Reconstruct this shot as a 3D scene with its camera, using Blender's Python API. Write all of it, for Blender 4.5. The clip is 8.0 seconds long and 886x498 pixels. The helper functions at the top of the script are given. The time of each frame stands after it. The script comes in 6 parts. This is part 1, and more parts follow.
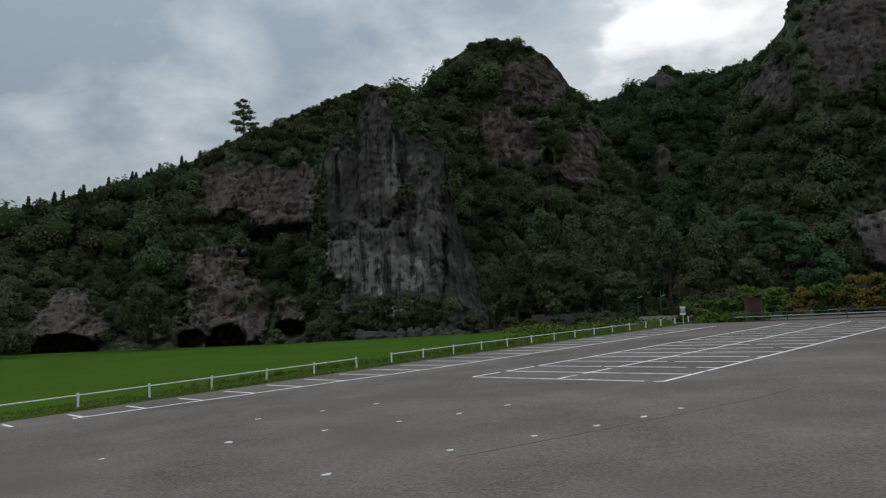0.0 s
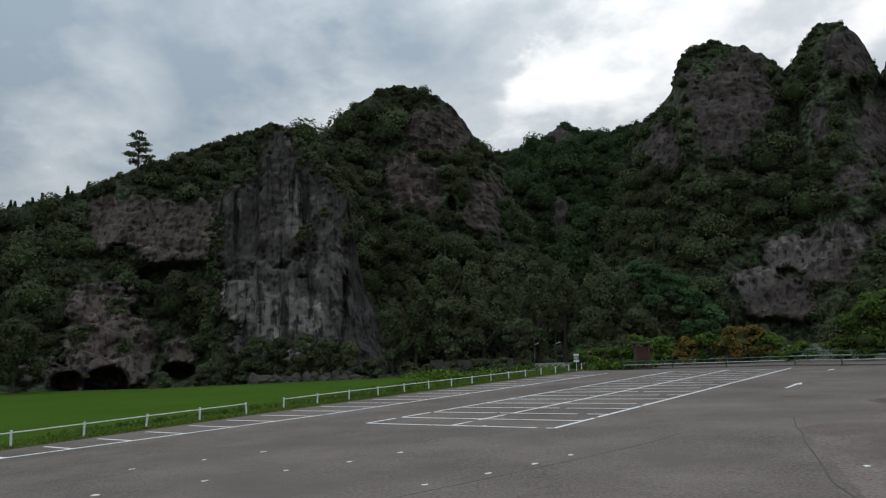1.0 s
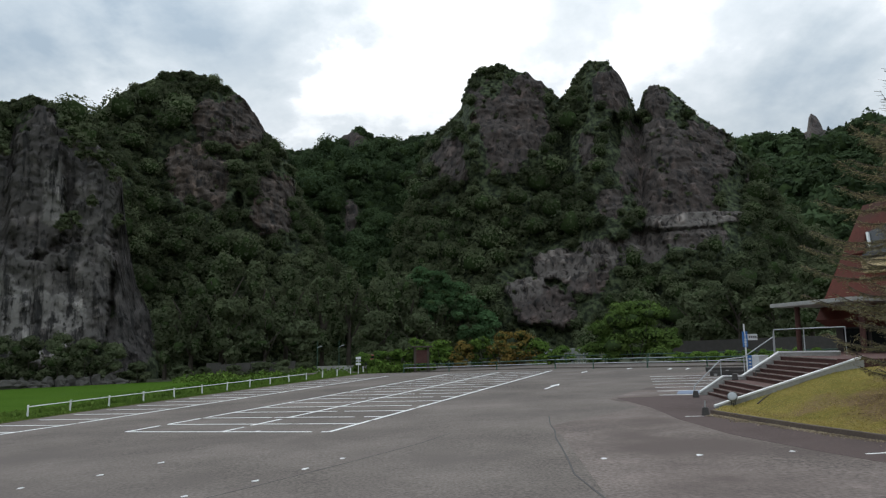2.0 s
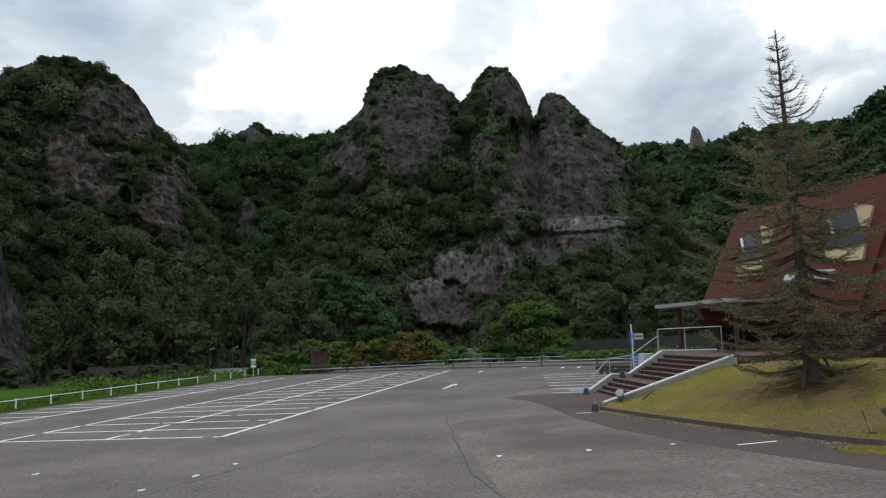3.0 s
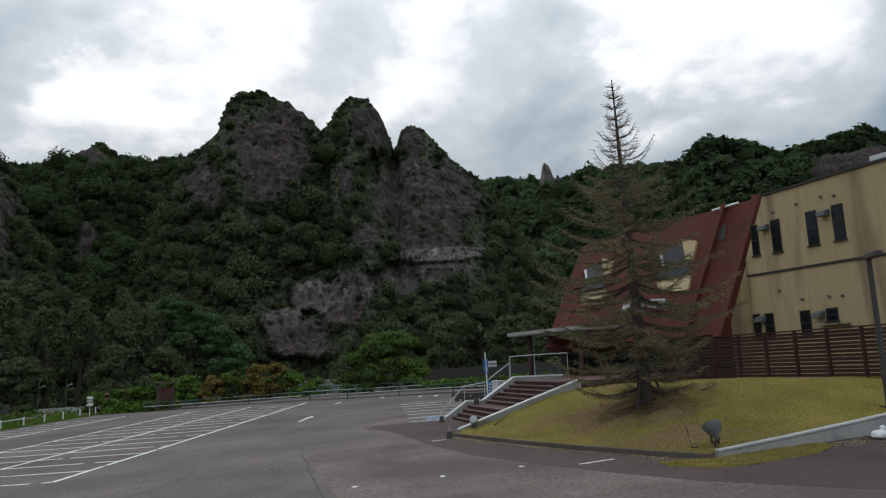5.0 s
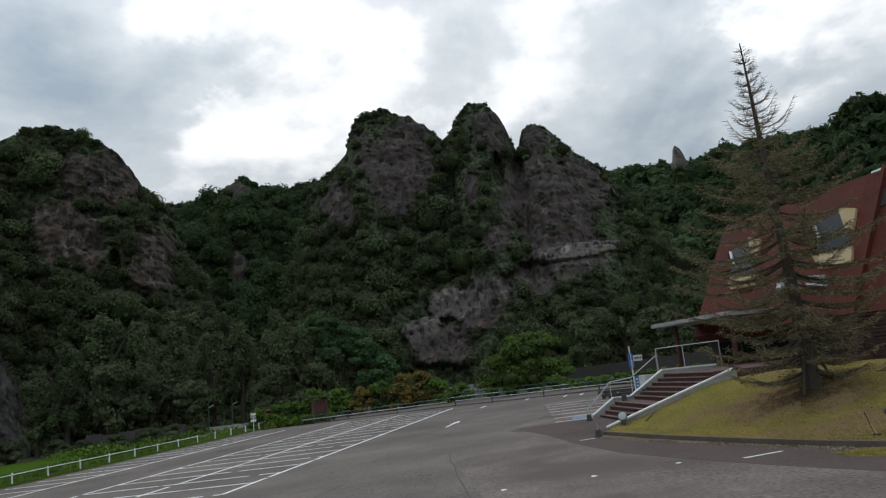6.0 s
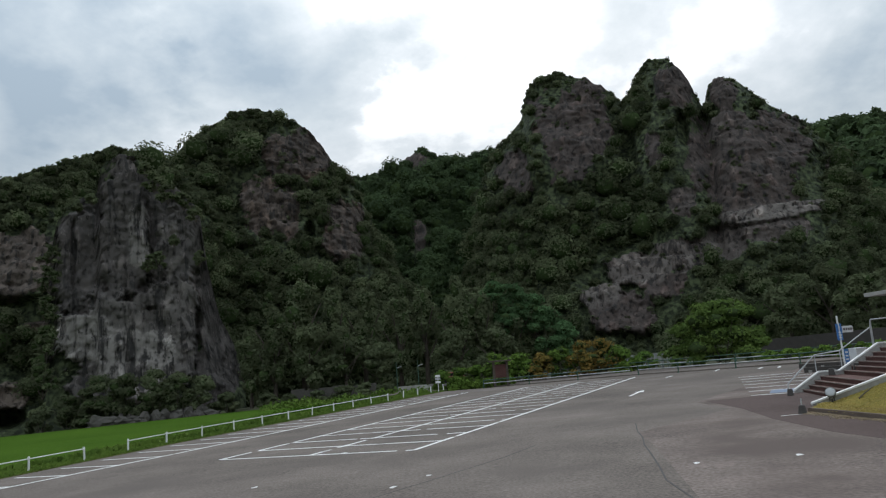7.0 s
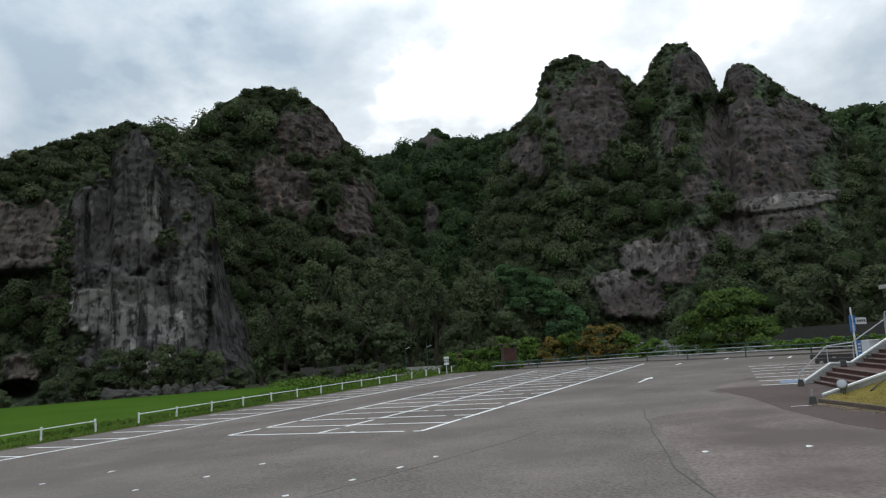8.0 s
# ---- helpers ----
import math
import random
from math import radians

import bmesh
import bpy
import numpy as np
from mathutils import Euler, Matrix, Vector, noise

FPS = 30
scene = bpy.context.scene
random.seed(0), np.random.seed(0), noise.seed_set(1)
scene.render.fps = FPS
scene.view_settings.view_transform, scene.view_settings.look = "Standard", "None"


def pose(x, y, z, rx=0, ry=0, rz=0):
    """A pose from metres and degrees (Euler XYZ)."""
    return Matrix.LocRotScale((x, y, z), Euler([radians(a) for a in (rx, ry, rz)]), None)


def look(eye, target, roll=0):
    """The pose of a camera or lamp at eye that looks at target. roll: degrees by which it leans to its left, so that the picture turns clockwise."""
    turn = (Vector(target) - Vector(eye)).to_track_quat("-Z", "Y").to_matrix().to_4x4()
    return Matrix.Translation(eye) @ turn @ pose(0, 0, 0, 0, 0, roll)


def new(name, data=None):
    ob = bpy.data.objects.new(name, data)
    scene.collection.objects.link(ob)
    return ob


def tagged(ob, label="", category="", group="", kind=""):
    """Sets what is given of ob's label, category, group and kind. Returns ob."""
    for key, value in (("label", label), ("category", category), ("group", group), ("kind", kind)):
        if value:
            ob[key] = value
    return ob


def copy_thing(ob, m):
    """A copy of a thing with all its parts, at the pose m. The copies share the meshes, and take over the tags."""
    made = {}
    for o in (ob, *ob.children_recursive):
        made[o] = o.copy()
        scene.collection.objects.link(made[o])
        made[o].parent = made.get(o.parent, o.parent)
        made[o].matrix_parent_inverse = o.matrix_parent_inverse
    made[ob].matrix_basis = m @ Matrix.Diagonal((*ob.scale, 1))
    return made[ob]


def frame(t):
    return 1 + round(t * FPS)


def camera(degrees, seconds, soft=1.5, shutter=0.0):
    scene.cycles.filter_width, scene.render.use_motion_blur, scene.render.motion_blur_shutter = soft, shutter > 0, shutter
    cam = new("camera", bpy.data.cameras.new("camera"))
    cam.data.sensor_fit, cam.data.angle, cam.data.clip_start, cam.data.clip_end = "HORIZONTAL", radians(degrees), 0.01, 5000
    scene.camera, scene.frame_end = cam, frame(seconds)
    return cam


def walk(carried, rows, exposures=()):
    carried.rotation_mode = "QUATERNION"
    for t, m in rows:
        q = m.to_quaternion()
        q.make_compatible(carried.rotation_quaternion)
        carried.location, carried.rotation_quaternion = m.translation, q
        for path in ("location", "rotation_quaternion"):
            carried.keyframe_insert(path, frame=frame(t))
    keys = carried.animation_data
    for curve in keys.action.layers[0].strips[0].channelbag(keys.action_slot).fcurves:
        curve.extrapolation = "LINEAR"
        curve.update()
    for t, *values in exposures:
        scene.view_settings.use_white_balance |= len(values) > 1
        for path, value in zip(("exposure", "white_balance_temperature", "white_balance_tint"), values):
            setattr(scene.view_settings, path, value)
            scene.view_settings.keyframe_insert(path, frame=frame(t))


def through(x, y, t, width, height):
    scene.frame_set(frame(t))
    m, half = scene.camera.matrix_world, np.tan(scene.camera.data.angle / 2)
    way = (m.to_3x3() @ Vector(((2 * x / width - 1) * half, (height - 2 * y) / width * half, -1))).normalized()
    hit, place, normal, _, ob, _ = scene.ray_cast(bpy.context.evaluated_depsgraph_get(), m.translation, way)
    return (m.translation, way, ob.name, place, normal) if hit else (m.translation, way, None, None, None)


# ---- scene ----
# ---- camera and walk
cam = camera(64.0, 8.0, soft=1.2)
EYE_ROWS = [
    (0, (-0.403, -0.391, 3.318), (-1.028, 1.503, 3.466), -2.1),
    (0.5, (-0.413, -0.328, 3.299), (-1.007, 1.572, 3.493), -1.4),
    (1, (-0.297, -0.171, 3.302), (-0.65, 1.78, 3.566), -1.2),
    (1.5, (-0.154, -0.146, 3.305), (-0.199, 1.836, 3.564), -1.2),
    (2, (-0.062, -0.084, 3.314), (0.171, 1.885, 3.576), -0.7),
    (2.2, (-0.022, -0.042, 3.327), (0.27, 1.919, 3.589), -1.2),
    (3.3, (-0.104, -0.186, 3.322), (0.496, 1.703, 3.589), -0.9),
    (3.5, (-0.12, -0.236, 3.323), (0.553, 1.627, 3.6), -0.9),
    (4, (-0.166, -0.311, 3.37), (0.77, 1.428, 3.686), -0.0),
    (4.2, (-0.168, -0.326, 3.379), (0.798, 1.395, 3.699), -0.2),
    (5.3, (-0.086, -0.462, 3.27), (0.718, 1.339, 3.607), -3.7),
    (5.5, (-0.036, -0.403, 3.253), (0.707, 1.422, 3.595), -4.6),
    (6, (0.137, -0.111, 3.223), (0.667, 1.783, 3.587), -5.8),
    (6.5, (0.053, -0.063, 3.229), (0.335, 1.884, 3.586), -5.9),
    (7, (-0.052, -0.105, 3.238), (-0.015, 1.869, 3.552), -4.2),
    (7.5, (-0.073, -0.081, 3.263), (-0.071, 1.898, 3.553), -2.8),
    (8, (-0.07, 0.008, 3.254), (-0.067, 1.99, 3.52), -2.8),
]
EXPOSURES = [(0.0, -0.33), (0.5, -0.20), (1.0, -0.24), (1.5, 0.02), (2.0, 0.12), (3.5, 0.06), (4.0, -0.30), (5.5, -0.18), (6.0, -0.2), (6.5, -0.14), (7.0, 0.08), (7.5, 0.14), (8.0, 0.16)]
walk(cam, [(t, look(eye, target, roll)) for t, eye, target, roll in EYE_ROWS], EXPOSURES)

# ---- light: an overcast sky, brightest round the veiled sun
SUN_AZ, SUN_EL = 12.0, 29.0
world = bpy.data.worlds.new("overcast_sky")
scene.world = world
world.use_nodes = True


def build_world():
    nt = world.node_tree
    nt.nodes.clear()
    N, L = nt.nodes.new, nt.links.new
    out, bg = N("ShaderNodeOutputWorld"), N("ShaderNodeBackground")
    sky = N("ShaderNodeTexSky")
    sky.sky_type, sky.sun_disc = "NISHITA", False
    sky.sun_elevation, sky.sun_rotation = radians(SUN_EL), radians(SUN_AZ)
    co = N("ShaderNodeTexCoord")
    sep = N("ShaderNodeSeparateXYZ")
    L(co.outputs["Generated"], sep.inputs[0])
    up = N("ShaderNodeMath"); up.operation = "MAXIMUM"; up.inputs[1].default_value = 0.0
    L(sep.outputs["Z"], up.inputs[0])
    lift = N("ShaderNodeMath"); lift.operation = "ADD"; lift.inputs[1].default_value = 0.42
    L(up.outputs[0], lift.inputs[0])
    px, py = N("ShaderNodeMath"), N("ShaderNodeMath")
    for node, axis in ((px, "X"), (py, "Y")):
        node.operation = "DIVIDE"
        L(sep.outputs[axis], node.inputs[0]); L(lift.outputs[0], node.inputs[1])
    flat = N("ShaderNodeCombineXYZ")
    L(px.outputs[0], flat.inputs[0]); L(py.outputs[0], flat.inputs[1])
    flat.inputs[2].default_value = 3.7
    big = N("ShaderNodeTexNoise"); big.inputs["Scale"].default_value = 1.9
    big.inputs["Detail"].default_value, big.inputs["Roughness"].default_value = 7.0, 0.52
    big.inputs["Distortion"].default_value = 0.35
    L(flat.outputs[0], big.inputs["Vector"])
    puff = N("ShaderNodeTexNoise"); puff.inputs["Scale"].default_value = 6.0
    puff.inputs["Detail"].default_value, puff.inputs["Roughness"].default_value = 6.0, 0.55
    L(flat.outputs[0], puff.inputs["Vector"])
    curl = N("ShaderNodeMath"); curl.operation = "MULTIPLY_ADD"; curl.inputs[1].default_value, curl.inputs[2].default_value = 0.62, -0.31
    L(puff.outputs["Fac"], curl.inputs[0])
    both = N("ShaderNodeMath"); both.operation = "ADD"
    L(big.outputs["Fac"], both.inputs[0]); L(curl.outputs[0], both.inputs[1])
    # glow of the sun behind the cloud deck
    dot = N("ShaderNodeVectorMath"); dot.operation = "DOT_PRODUCT"
    e, a = radians(SUN_EL), radians(SUN_AZ)
    dot.inputs[1].default_value = (math.cos(e) * math.sin(a), math.cos(e) * math.cos(a), math.sin(e))
    L(co.outputs["Generated"], dot.inputs[0])
    glow = N("ShaderNodeMapRange"); glow.interpolation_type = "SMOOTHSTEP"
    glow.inputs["From Min"].default_value, glow.inputs["From Max"].default_value = 0.905, 1.0
    glow.inputs["To Min"].default_value, glow.inputs["To Max"].default_value = -0.075, 0.19
    L(dot.outputs["Value"], glow.inputs[0])
    add = N("ShaderNodeMath"); add.operation = "ADD"
    L(both.outputs[0], add.inputs[0]); L(glow.outputs[0], add.inputs[1])
    # thicker and thinner stretches of the cloud deck, their edges frayed
    fray = N("ShaderNodeVectorMath"); fray.operation = "MULTIPLY_ADD"
    fray.inputs[1].default_value, fray.inputs[2].default_value = (0.24, 0.24, 0.24), (-0.12, -0.12, -0.12)
    L(puff.outputs["Color"], fray.inputs[0])
    bent = N("ShaderNodeVectorMath"); bent.operation = "ADD"
    L(co.outputs["Generated"], bent.inputs[0]); L(fray.outputs[0], bent.inputs[1])
    unit = N("ShaderNodeVectorMath"); unit.operation = "NORMALIZE"
    L(bent.outputs[0], unit.inputs[0])
    thick = add.outputs[0]
    for az, el, wide, change in ((-45, 14, 9, 0.0), (-51, 20, 10, 0.07), (-27, 23, 9, -0.10), (-38, 19, 6, 0.09), (-6, 23, 5, -0.08), (35, 21, 9, -0.06), (54, 14, 10, -0.08), (51, 22, 11, 0.10), (63, 18, 9, 0.03), (41, 14, 6, 0.06)):
        e2, a2 = radians(el), radians(az)
        near = N("ShaderNodeVectorMath"); near.operation = "DOT_PRODUCT"
        near.inputs[1].default_value = (math.cos(e2) * math.sin(a2), math.cos(e2) * math.cos(a2), math.sin(e2))
        L(unit.outputs[0], near.inputs[0])
        soft = N("ShaderNodeMapRange"); soft.interpolation_type = "SMOOTHSTEP"
        soft.inputs["From Min"].default_value, soft.inputs["From Max"].default_value = math.cos(radians(wide)), math.cos(radians(wide * 0.3))
        soft.inputs["To Max"].default_value = change
        L(near.outputs["Value"], soft.inputs[0])
        total = N("ShaderNodeMath"); total.operation = "ADD"
        L(thick, total.inputs[0]); L(soft.outputs[0], total.inputs[1])
        thick = total.outputs[0]
    ramp = N("ShaderNodeValToRGB")
    cr = ramp.color_ramp
    cr.elements[0].position, cr.elements[0].color = 0.30, (0.27, 0.335, 0.40, 1)
    cr.elements[1].position, cr.elements[1].color = 0.70, (0.86, 0.88, 0.90, 1)
    mid = cr.elements.new(0.46); mid.color = (0.41, 0.465, 0.51, 1)
    mid = cr.elements.new(0.57); mid.color = (0.52, 0.565, 0.605, 1)
    L(thick, ramp.inputs[0])
    scale = N("ShaderNodeMixRGB"); scale.blend_type = "MULTIPLY"; scale.inputs[0].default_value = 1.0
    scale.inputs[2].default_value = (0.06, 0.06, 0.06, 1)
    L(sky.outputs[0], scale.inputs[1])
    mix = N("ShaderNodeMixRGB"); mix.inputs[0].default_value = 0.95
    L(scale.outputs[0], mix.inputs[1]); L(ramp.outputs[0], mix.inputs[2])
    L(mix.outputs[0], bg.inputs[0]); deck = N("ShaderNodeMath"); deck.operation = "MULTIPLY_ADD"  # an overcast sky is brightest overhead
    deck.inputs[1].default_value, deck.inputs[2].default_value = 1.71, 0.855
    L(up.outputs[0], deck.inputs[0]); L(deck.outputs[0], bg.inputs[1])
    L(bg.outputs[0], out.inputs[0])


build_world()
sun = new("sun", bpy.data.lights.new("sun", "SUN"))
sun.data.energy, sun.data.angle, sun.data.color = 0.9, radians(25), (1.0, 0.97, 0.92)
_e, _a = radians(SUN_EL), radians(SUN_AZ)
sun.matrix_world = look((60 * math.cos(_e) * math.sin(_a), 60 * math.cos(_e) * math.cos(_a), 60 * math.sin(_e)), (0, 0, 0))

# ---- materials


def material(name, low, high, scale=1.0, fine=0.0, rough=0.85, bump=0.0, bump_scale=20.0, metal=0.0, island=0.0, stain=None, stain_scale=0.2, stain_pos=(0.5, 0.7), stretch=(1, 1, 1), spec=0.3):
    """Two tones mixed by noise at two scales, with optional stains, relief and a tone that varies from piece to piece."""
    m = bpy.data.materials.new(name)
    m.use_nodes = True
    nt = m.node_tree
    N, L = nt.nodes.new, nt.links.new
    b = nt.nodes["Principled BSDF"]
    b.inputs["Roughness"].default_value, b.inputs["Metallic"].default_value = rough, metal
    b.inputs["Specular IOR Level"].default_value = spec
    co = N("ShaderNodeTexCoord")
    mp = N("ShaderNodeMapping"); mp.inputs["Scale"].default_value = stretch
    L(co.outputs["Object"], mp.inputs[0])
    n1 = N("ShaderNodeTexNoise"); n1.inputs["Scale"].default_value, n1.inputs["Detail"].default_value = scale, 6.0
    n1.inputs["Roughness"].default_value = 0.6
    L(mp.outputs[0], n1.inputs["Vector"])
    n2 = N("ShaderNodeTexNoise"); n2.inputs["Scale"].default_value, n2.inputs["Detail"].default_value = fine or scale * 14, 4.0
    L(mp.outputs[0], n2.inputs["Vector"])
    mixf = N("ShaderNodeMath"); mixf.operation = "MULTIPLY_ADD"; mixf.inputs[1].default_value = 0.5
    half = N("ShaderNodeMath"); half.operation = "MULTIPLY"; half.inputs[1].default_value = 0.5
    L(n2.outputs["Fac"], half.inputs[0]); L(n1.outputs["Fac"], mixf.inputs[0]); L(half.outputs[0], mixf.inputs[2])
    wide = N("ShaderNodeMapRange")
    wide.inputs["From Min"].default_value, wide.inputs["From Max"].default_value = 0.34, 0.66
    L(mixf.outputs[0], wide.inputs[0])
    fac = wide.outputs[0]
    if island:
        geo = N("ShaderNodeNewGeometry")
        mx = N("ShaderNodeMix"); mx.inputs[0].default_value = island
        L(fac, mx.inputs[2]); L(geo.outputs["Random Per Island"], mx.inputs[3])
        fac = mx.outputs[0]
    mix = N("ShaderNodeMixRGB")
    mix.inputs[1].default_value, mix.inputs[2].default_value = (*low, 1), (*high, 1)
    L(fac, mix.inputs[0])
    col = mix.outputs[0]
    if stain:
        n3 = N("ShaderNodeTexNoise"); n3.inputs["Scale"].default_value, n3.inputs["Detail"].default_value = stain_scale, 5.0
        L(mp.outputs[0], n3.inputs["Vector"])
        r = N("ShaderNodeMapRange"); r.interpolation_type = "SMOOTHSTEP"
        r.inputs["From Min"].default_value, r.inputs["From Max"].default_value = stain_pos
        L(n3.outputs["Fac"], r.inputs[0])
        m2 = N("ShaderNodeMixRGB"); m2.inputs[2].default_value = (*stain, 1)
        L(r.outputs[0], m2.inputs[0]); L(col, m2.inputs[1])
        col = m2.outputs[0]
    L(col, b.inputs["Base Color"])
    if bump:
        nb = N("ShaderNodeTexNoise"); nb.inputs["Scale"].default_value, nb.inputs["Detail"].default_value = bump_scale, 5.0
        L(mp.outputs[0], nb.inputs["Vector"])
        bp = N("ShaderNodeBump"); bp.inputs["Strength"].default_value = 0.6; bp.inputs["Distance"].default_value = bump
        L(nb.outputs["Fac"], bp.inputs["Height"]); L(bp.outputs[0], b.inputs["Normal"])
    return m


def leaf_material(name, low, high, through=0.25):
    """Leaves whose tone varies from leaf to leaf and, slowly, from tree to tree."""
    m = material(name, low, high, scale=0.09, fine=0.6, rough=0.8, island=0.12, spec=0.05)
    nt = m.node_tree
    b, out = nt.nodes["Principled BSDF"], nt.nodes["Material Output"]
    tr = nt.nodes.new("ShaderNodeBsdfTranslucent")
    mx = nt.nodes.new("ShaderNodeMixShader"); mx.inputs[0].default_value = through
    src = b.inputs["Base Color"].links[0].from_socket
    # tone of the whole tree
    at = nt.nodes.new("ShaderNodeAttribute"); at.attribute_name = "tone"
    rg = nt.nodes.new("ShaderNodeMapRange")
    rg.inputs["To Min"].default_value, rg.inputs["To Max"].default_value = 0.5, 1.65
    nt.links.new(at.outputs["Fac"], rg.inputs[0])
    tn = nt.nodes.new("ShaderNodeVectorMath"); tn.operation = "SCALE"
    nt.links.new(src, tn.inputs[0]); nt.links.new(rg.outputs[0], tn.inputs["Scale"])
    src = tn.outputs[0]
    nt.links.new(src, b.inputs["Base Color"])
    nt.links.new(src, tr.inputs[0])
    nt.links.new(b.outputs[0], mx.inputs[1]); nt.links.new(tr.outputs[0], mx.inputs[2])
    nt.links.new(mx.outputs[0], out.inputs[0])
    return m


def rock_material(name, low, high, pale, warm=(0.16, 0.10, 0.07), grain=0.5, pit_shade=0.65):
    """Weathered tuff: fissures and pitting with their shade coloured in, dark upright streaks, pale scars where the
    attribute "scar" says so.
    """
    m = material(name, low, high, scale=0.22, fine=1.6, rough=0.9, bump=0.5, bump_scale=0.9, stain=warm, stain_scale=0.09, stain_pos=(0.46, 0.66))
    nt = m.node_tree
    N, L = nt.nodes.new, nt.links.new
    b = nt.nodes["Principled BSDF"]
    col = b.inputs["Base Color"].links[0].from_socket
    co = N("ShaderNodeTexCoord")
    mp = N("ShaderNodeMapping"); mp.inputs["Scale"].default_value = (1, 1, 0.09)
    L(co.outputs["Object"], mp.inputs[0])
    st = N("ShaderNodeTexNoise"); st.inputs["Scale"].default_value, st.inputs["Detail"].default_value = 0.7, 8.0
    st.inputs["Roughness"].default_value = 0.65
    L(mp.outputs[0], st.inputs["Vector"])
    at = N("ShaderNodeAttribute"); at.attribute_name = "scar"
    sc = N("ShaderNodeMapRange"); sc.interpolation_type = "SMOOTHSTEP"
    sc.inputs["From Min"].default_value, sc.inputs["From Max"].default_value = 0.38, 0.55
    L(st.outputs["Fac"], sc.inputs[0])
    mu = N("ShaderNodeMath"); mu.operation = "MULTIPLY"
    L(sc.outputs[0], mu.inputs[0]); L(at.outputs["Fac"], mu.inputs[1])
    m2 = N("ShaderNodeMixRGB"); m2.inputs[2].default_value = (*pale, 1)
    L(mu.outputs[0], m2.inputs[0]); L(col, m2.inputs[1])
    dk = N("ShaderNodeMapRange"); dk.interpolation_type = "SMOOTHSTEP"
    dk.inputs["From Min"].default_value, dk.inputs["From Max"].default_value = 0.46, 0.385
    dk.inputs["To Max"].default_value = 0.75
    L(st.outputs["Fac"], dk.inputs[0])
    m3 = N("ShaderNodeMixRGB"); m3.inputs[2].default_value = (0.035, 0.034, 0.032, 1)
    L(dk.outputs[0], m3.inputs[0]); L(m2.outputs[0], m3.inputs[1])
    # cracks between blocks, their shade put into the colour, and moss and litter where the rock is not bare
    mq = N("ShaderNodeMapping"); mq.inputs["Scale"].default_value = (1, 1, 0.5)
    L(co.outputs["Object"], mq.inputs[0])
    vo = N("ShaderNodeTexNoise"); vo.noise_type = "RIDGED_MULTIFRACTAL"
    vo.inputs["Scale"].default_value, vo.inputs["Detail"].default_value = 0.4, 8.0
    vo.inputs["Roughness"].default_value, vo.inputs["Lacunarity"].default_value = 0.62, 2.1
    L(mq.outputs[0], vo.inputs["Vector"])
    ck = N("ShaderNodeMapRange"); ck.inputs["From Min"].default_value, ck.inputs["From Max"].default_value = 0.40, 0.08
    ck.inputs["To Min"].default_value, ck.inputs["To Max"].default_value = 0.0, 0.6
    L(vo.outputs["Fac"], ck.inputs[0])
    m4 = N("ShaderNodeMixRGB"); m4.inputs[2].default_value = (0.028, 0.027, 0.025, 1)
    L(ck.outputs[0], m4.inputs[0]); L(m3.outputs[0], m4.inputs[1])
    # pitting and ledges, their shade put into the colour as near-black, and fine grain
    mz = N("ShaderNodeMapping"); mz.inputs["Scale"].default_value = (1, 1, grain)
    L(co.outputs["Object"], mz.inputs[0])
    pt = N("ShaderNodeTexNoise"); pt.inputs["Scale"].default_value, pt.inputs["Detail"].default_value = 1.4, 11.0
    pt.inputs["Roughness"].default_value = 0.72
    L(mz.outputs[0], pt.inputs["Vector"])
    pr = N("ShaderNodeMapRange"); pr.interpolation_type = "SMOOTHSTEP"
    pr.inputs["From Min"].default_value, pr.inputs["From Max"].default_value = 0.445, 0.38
    pr.inputs["To Max"].default_value = pit_shade
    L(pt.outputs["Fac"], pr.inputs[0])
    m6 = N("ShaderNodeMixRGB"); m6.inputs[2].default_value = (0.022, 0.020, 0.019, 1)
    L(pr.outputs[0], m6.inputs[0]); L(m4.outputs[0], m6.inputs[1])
    li = N("ShaderNodeMapRange"); li.interpolation_type = "SMOOTHSTEP"
    li.inputs["From Min"].default_value, li.inputs["From Max"].default_value = 0.58, 0.68
    li.inputs["To Max"].default_value = 0.55
    L(pt.outputs["Fac"], li.inputs[0])
    m7 = N("ShaderNodeMixRGB"); m7.inputs[2].default_value = (*[min(0.6, 1.7 * c) for c in high], 1)
    L(li.outputs[0], m7.inputs[0]); L(m6.outputs[0], m7.inputs[1])
    m4 = m7
    ba = N("ShaderNodeAttribute"); ba.attribute_name = "bare"
    mo = N("ShaderNodeTexNoise"); mo.inputs["Scale"].default_value, mo.inputs["Detail"].default_value = 0.35, 7.0
    L(co.outputs["Object"], mo.inputs["Vector"])
    su = N("ShaderNodeMath"); su.operation = "ADD"
    L(ba.outputs["Fac"], su.inputs[0]); L(mo.outputs["Fac"], su.inputs[1])
    gr = N("ShaderNodeMapRange"); gr.interpolation_type = "SMOOTHSTEP"
    gr.inputs["From Min"].default_value, gr.inputs["From Max"].default_value = 0.90, 1.30
    L(su.outputs[0], gr.inputs[0])
    ug = N("ShaderNodeTexNoise"); ug.inputs["Scale"].default_value, ug.inputs["Detail"].default_value = 1.1, 6.0
    L(co.outputs["Object"], ug.inputs["Vector"])
    ur = N("ShaderNodeValToRGB")
    ur.color_ramp.elements[0].position, ur.color_ramp.elements[0].color = 0.40, (0.016, 0.022, 0.010, 1)
    ur.color_ramp.elements[1].position, ur.color_ramp.elements[1].color = 0.62, (0.085, 0.105, 0.05, 1)
    L(ug.outputs["Fac"], ur.inputs[0])
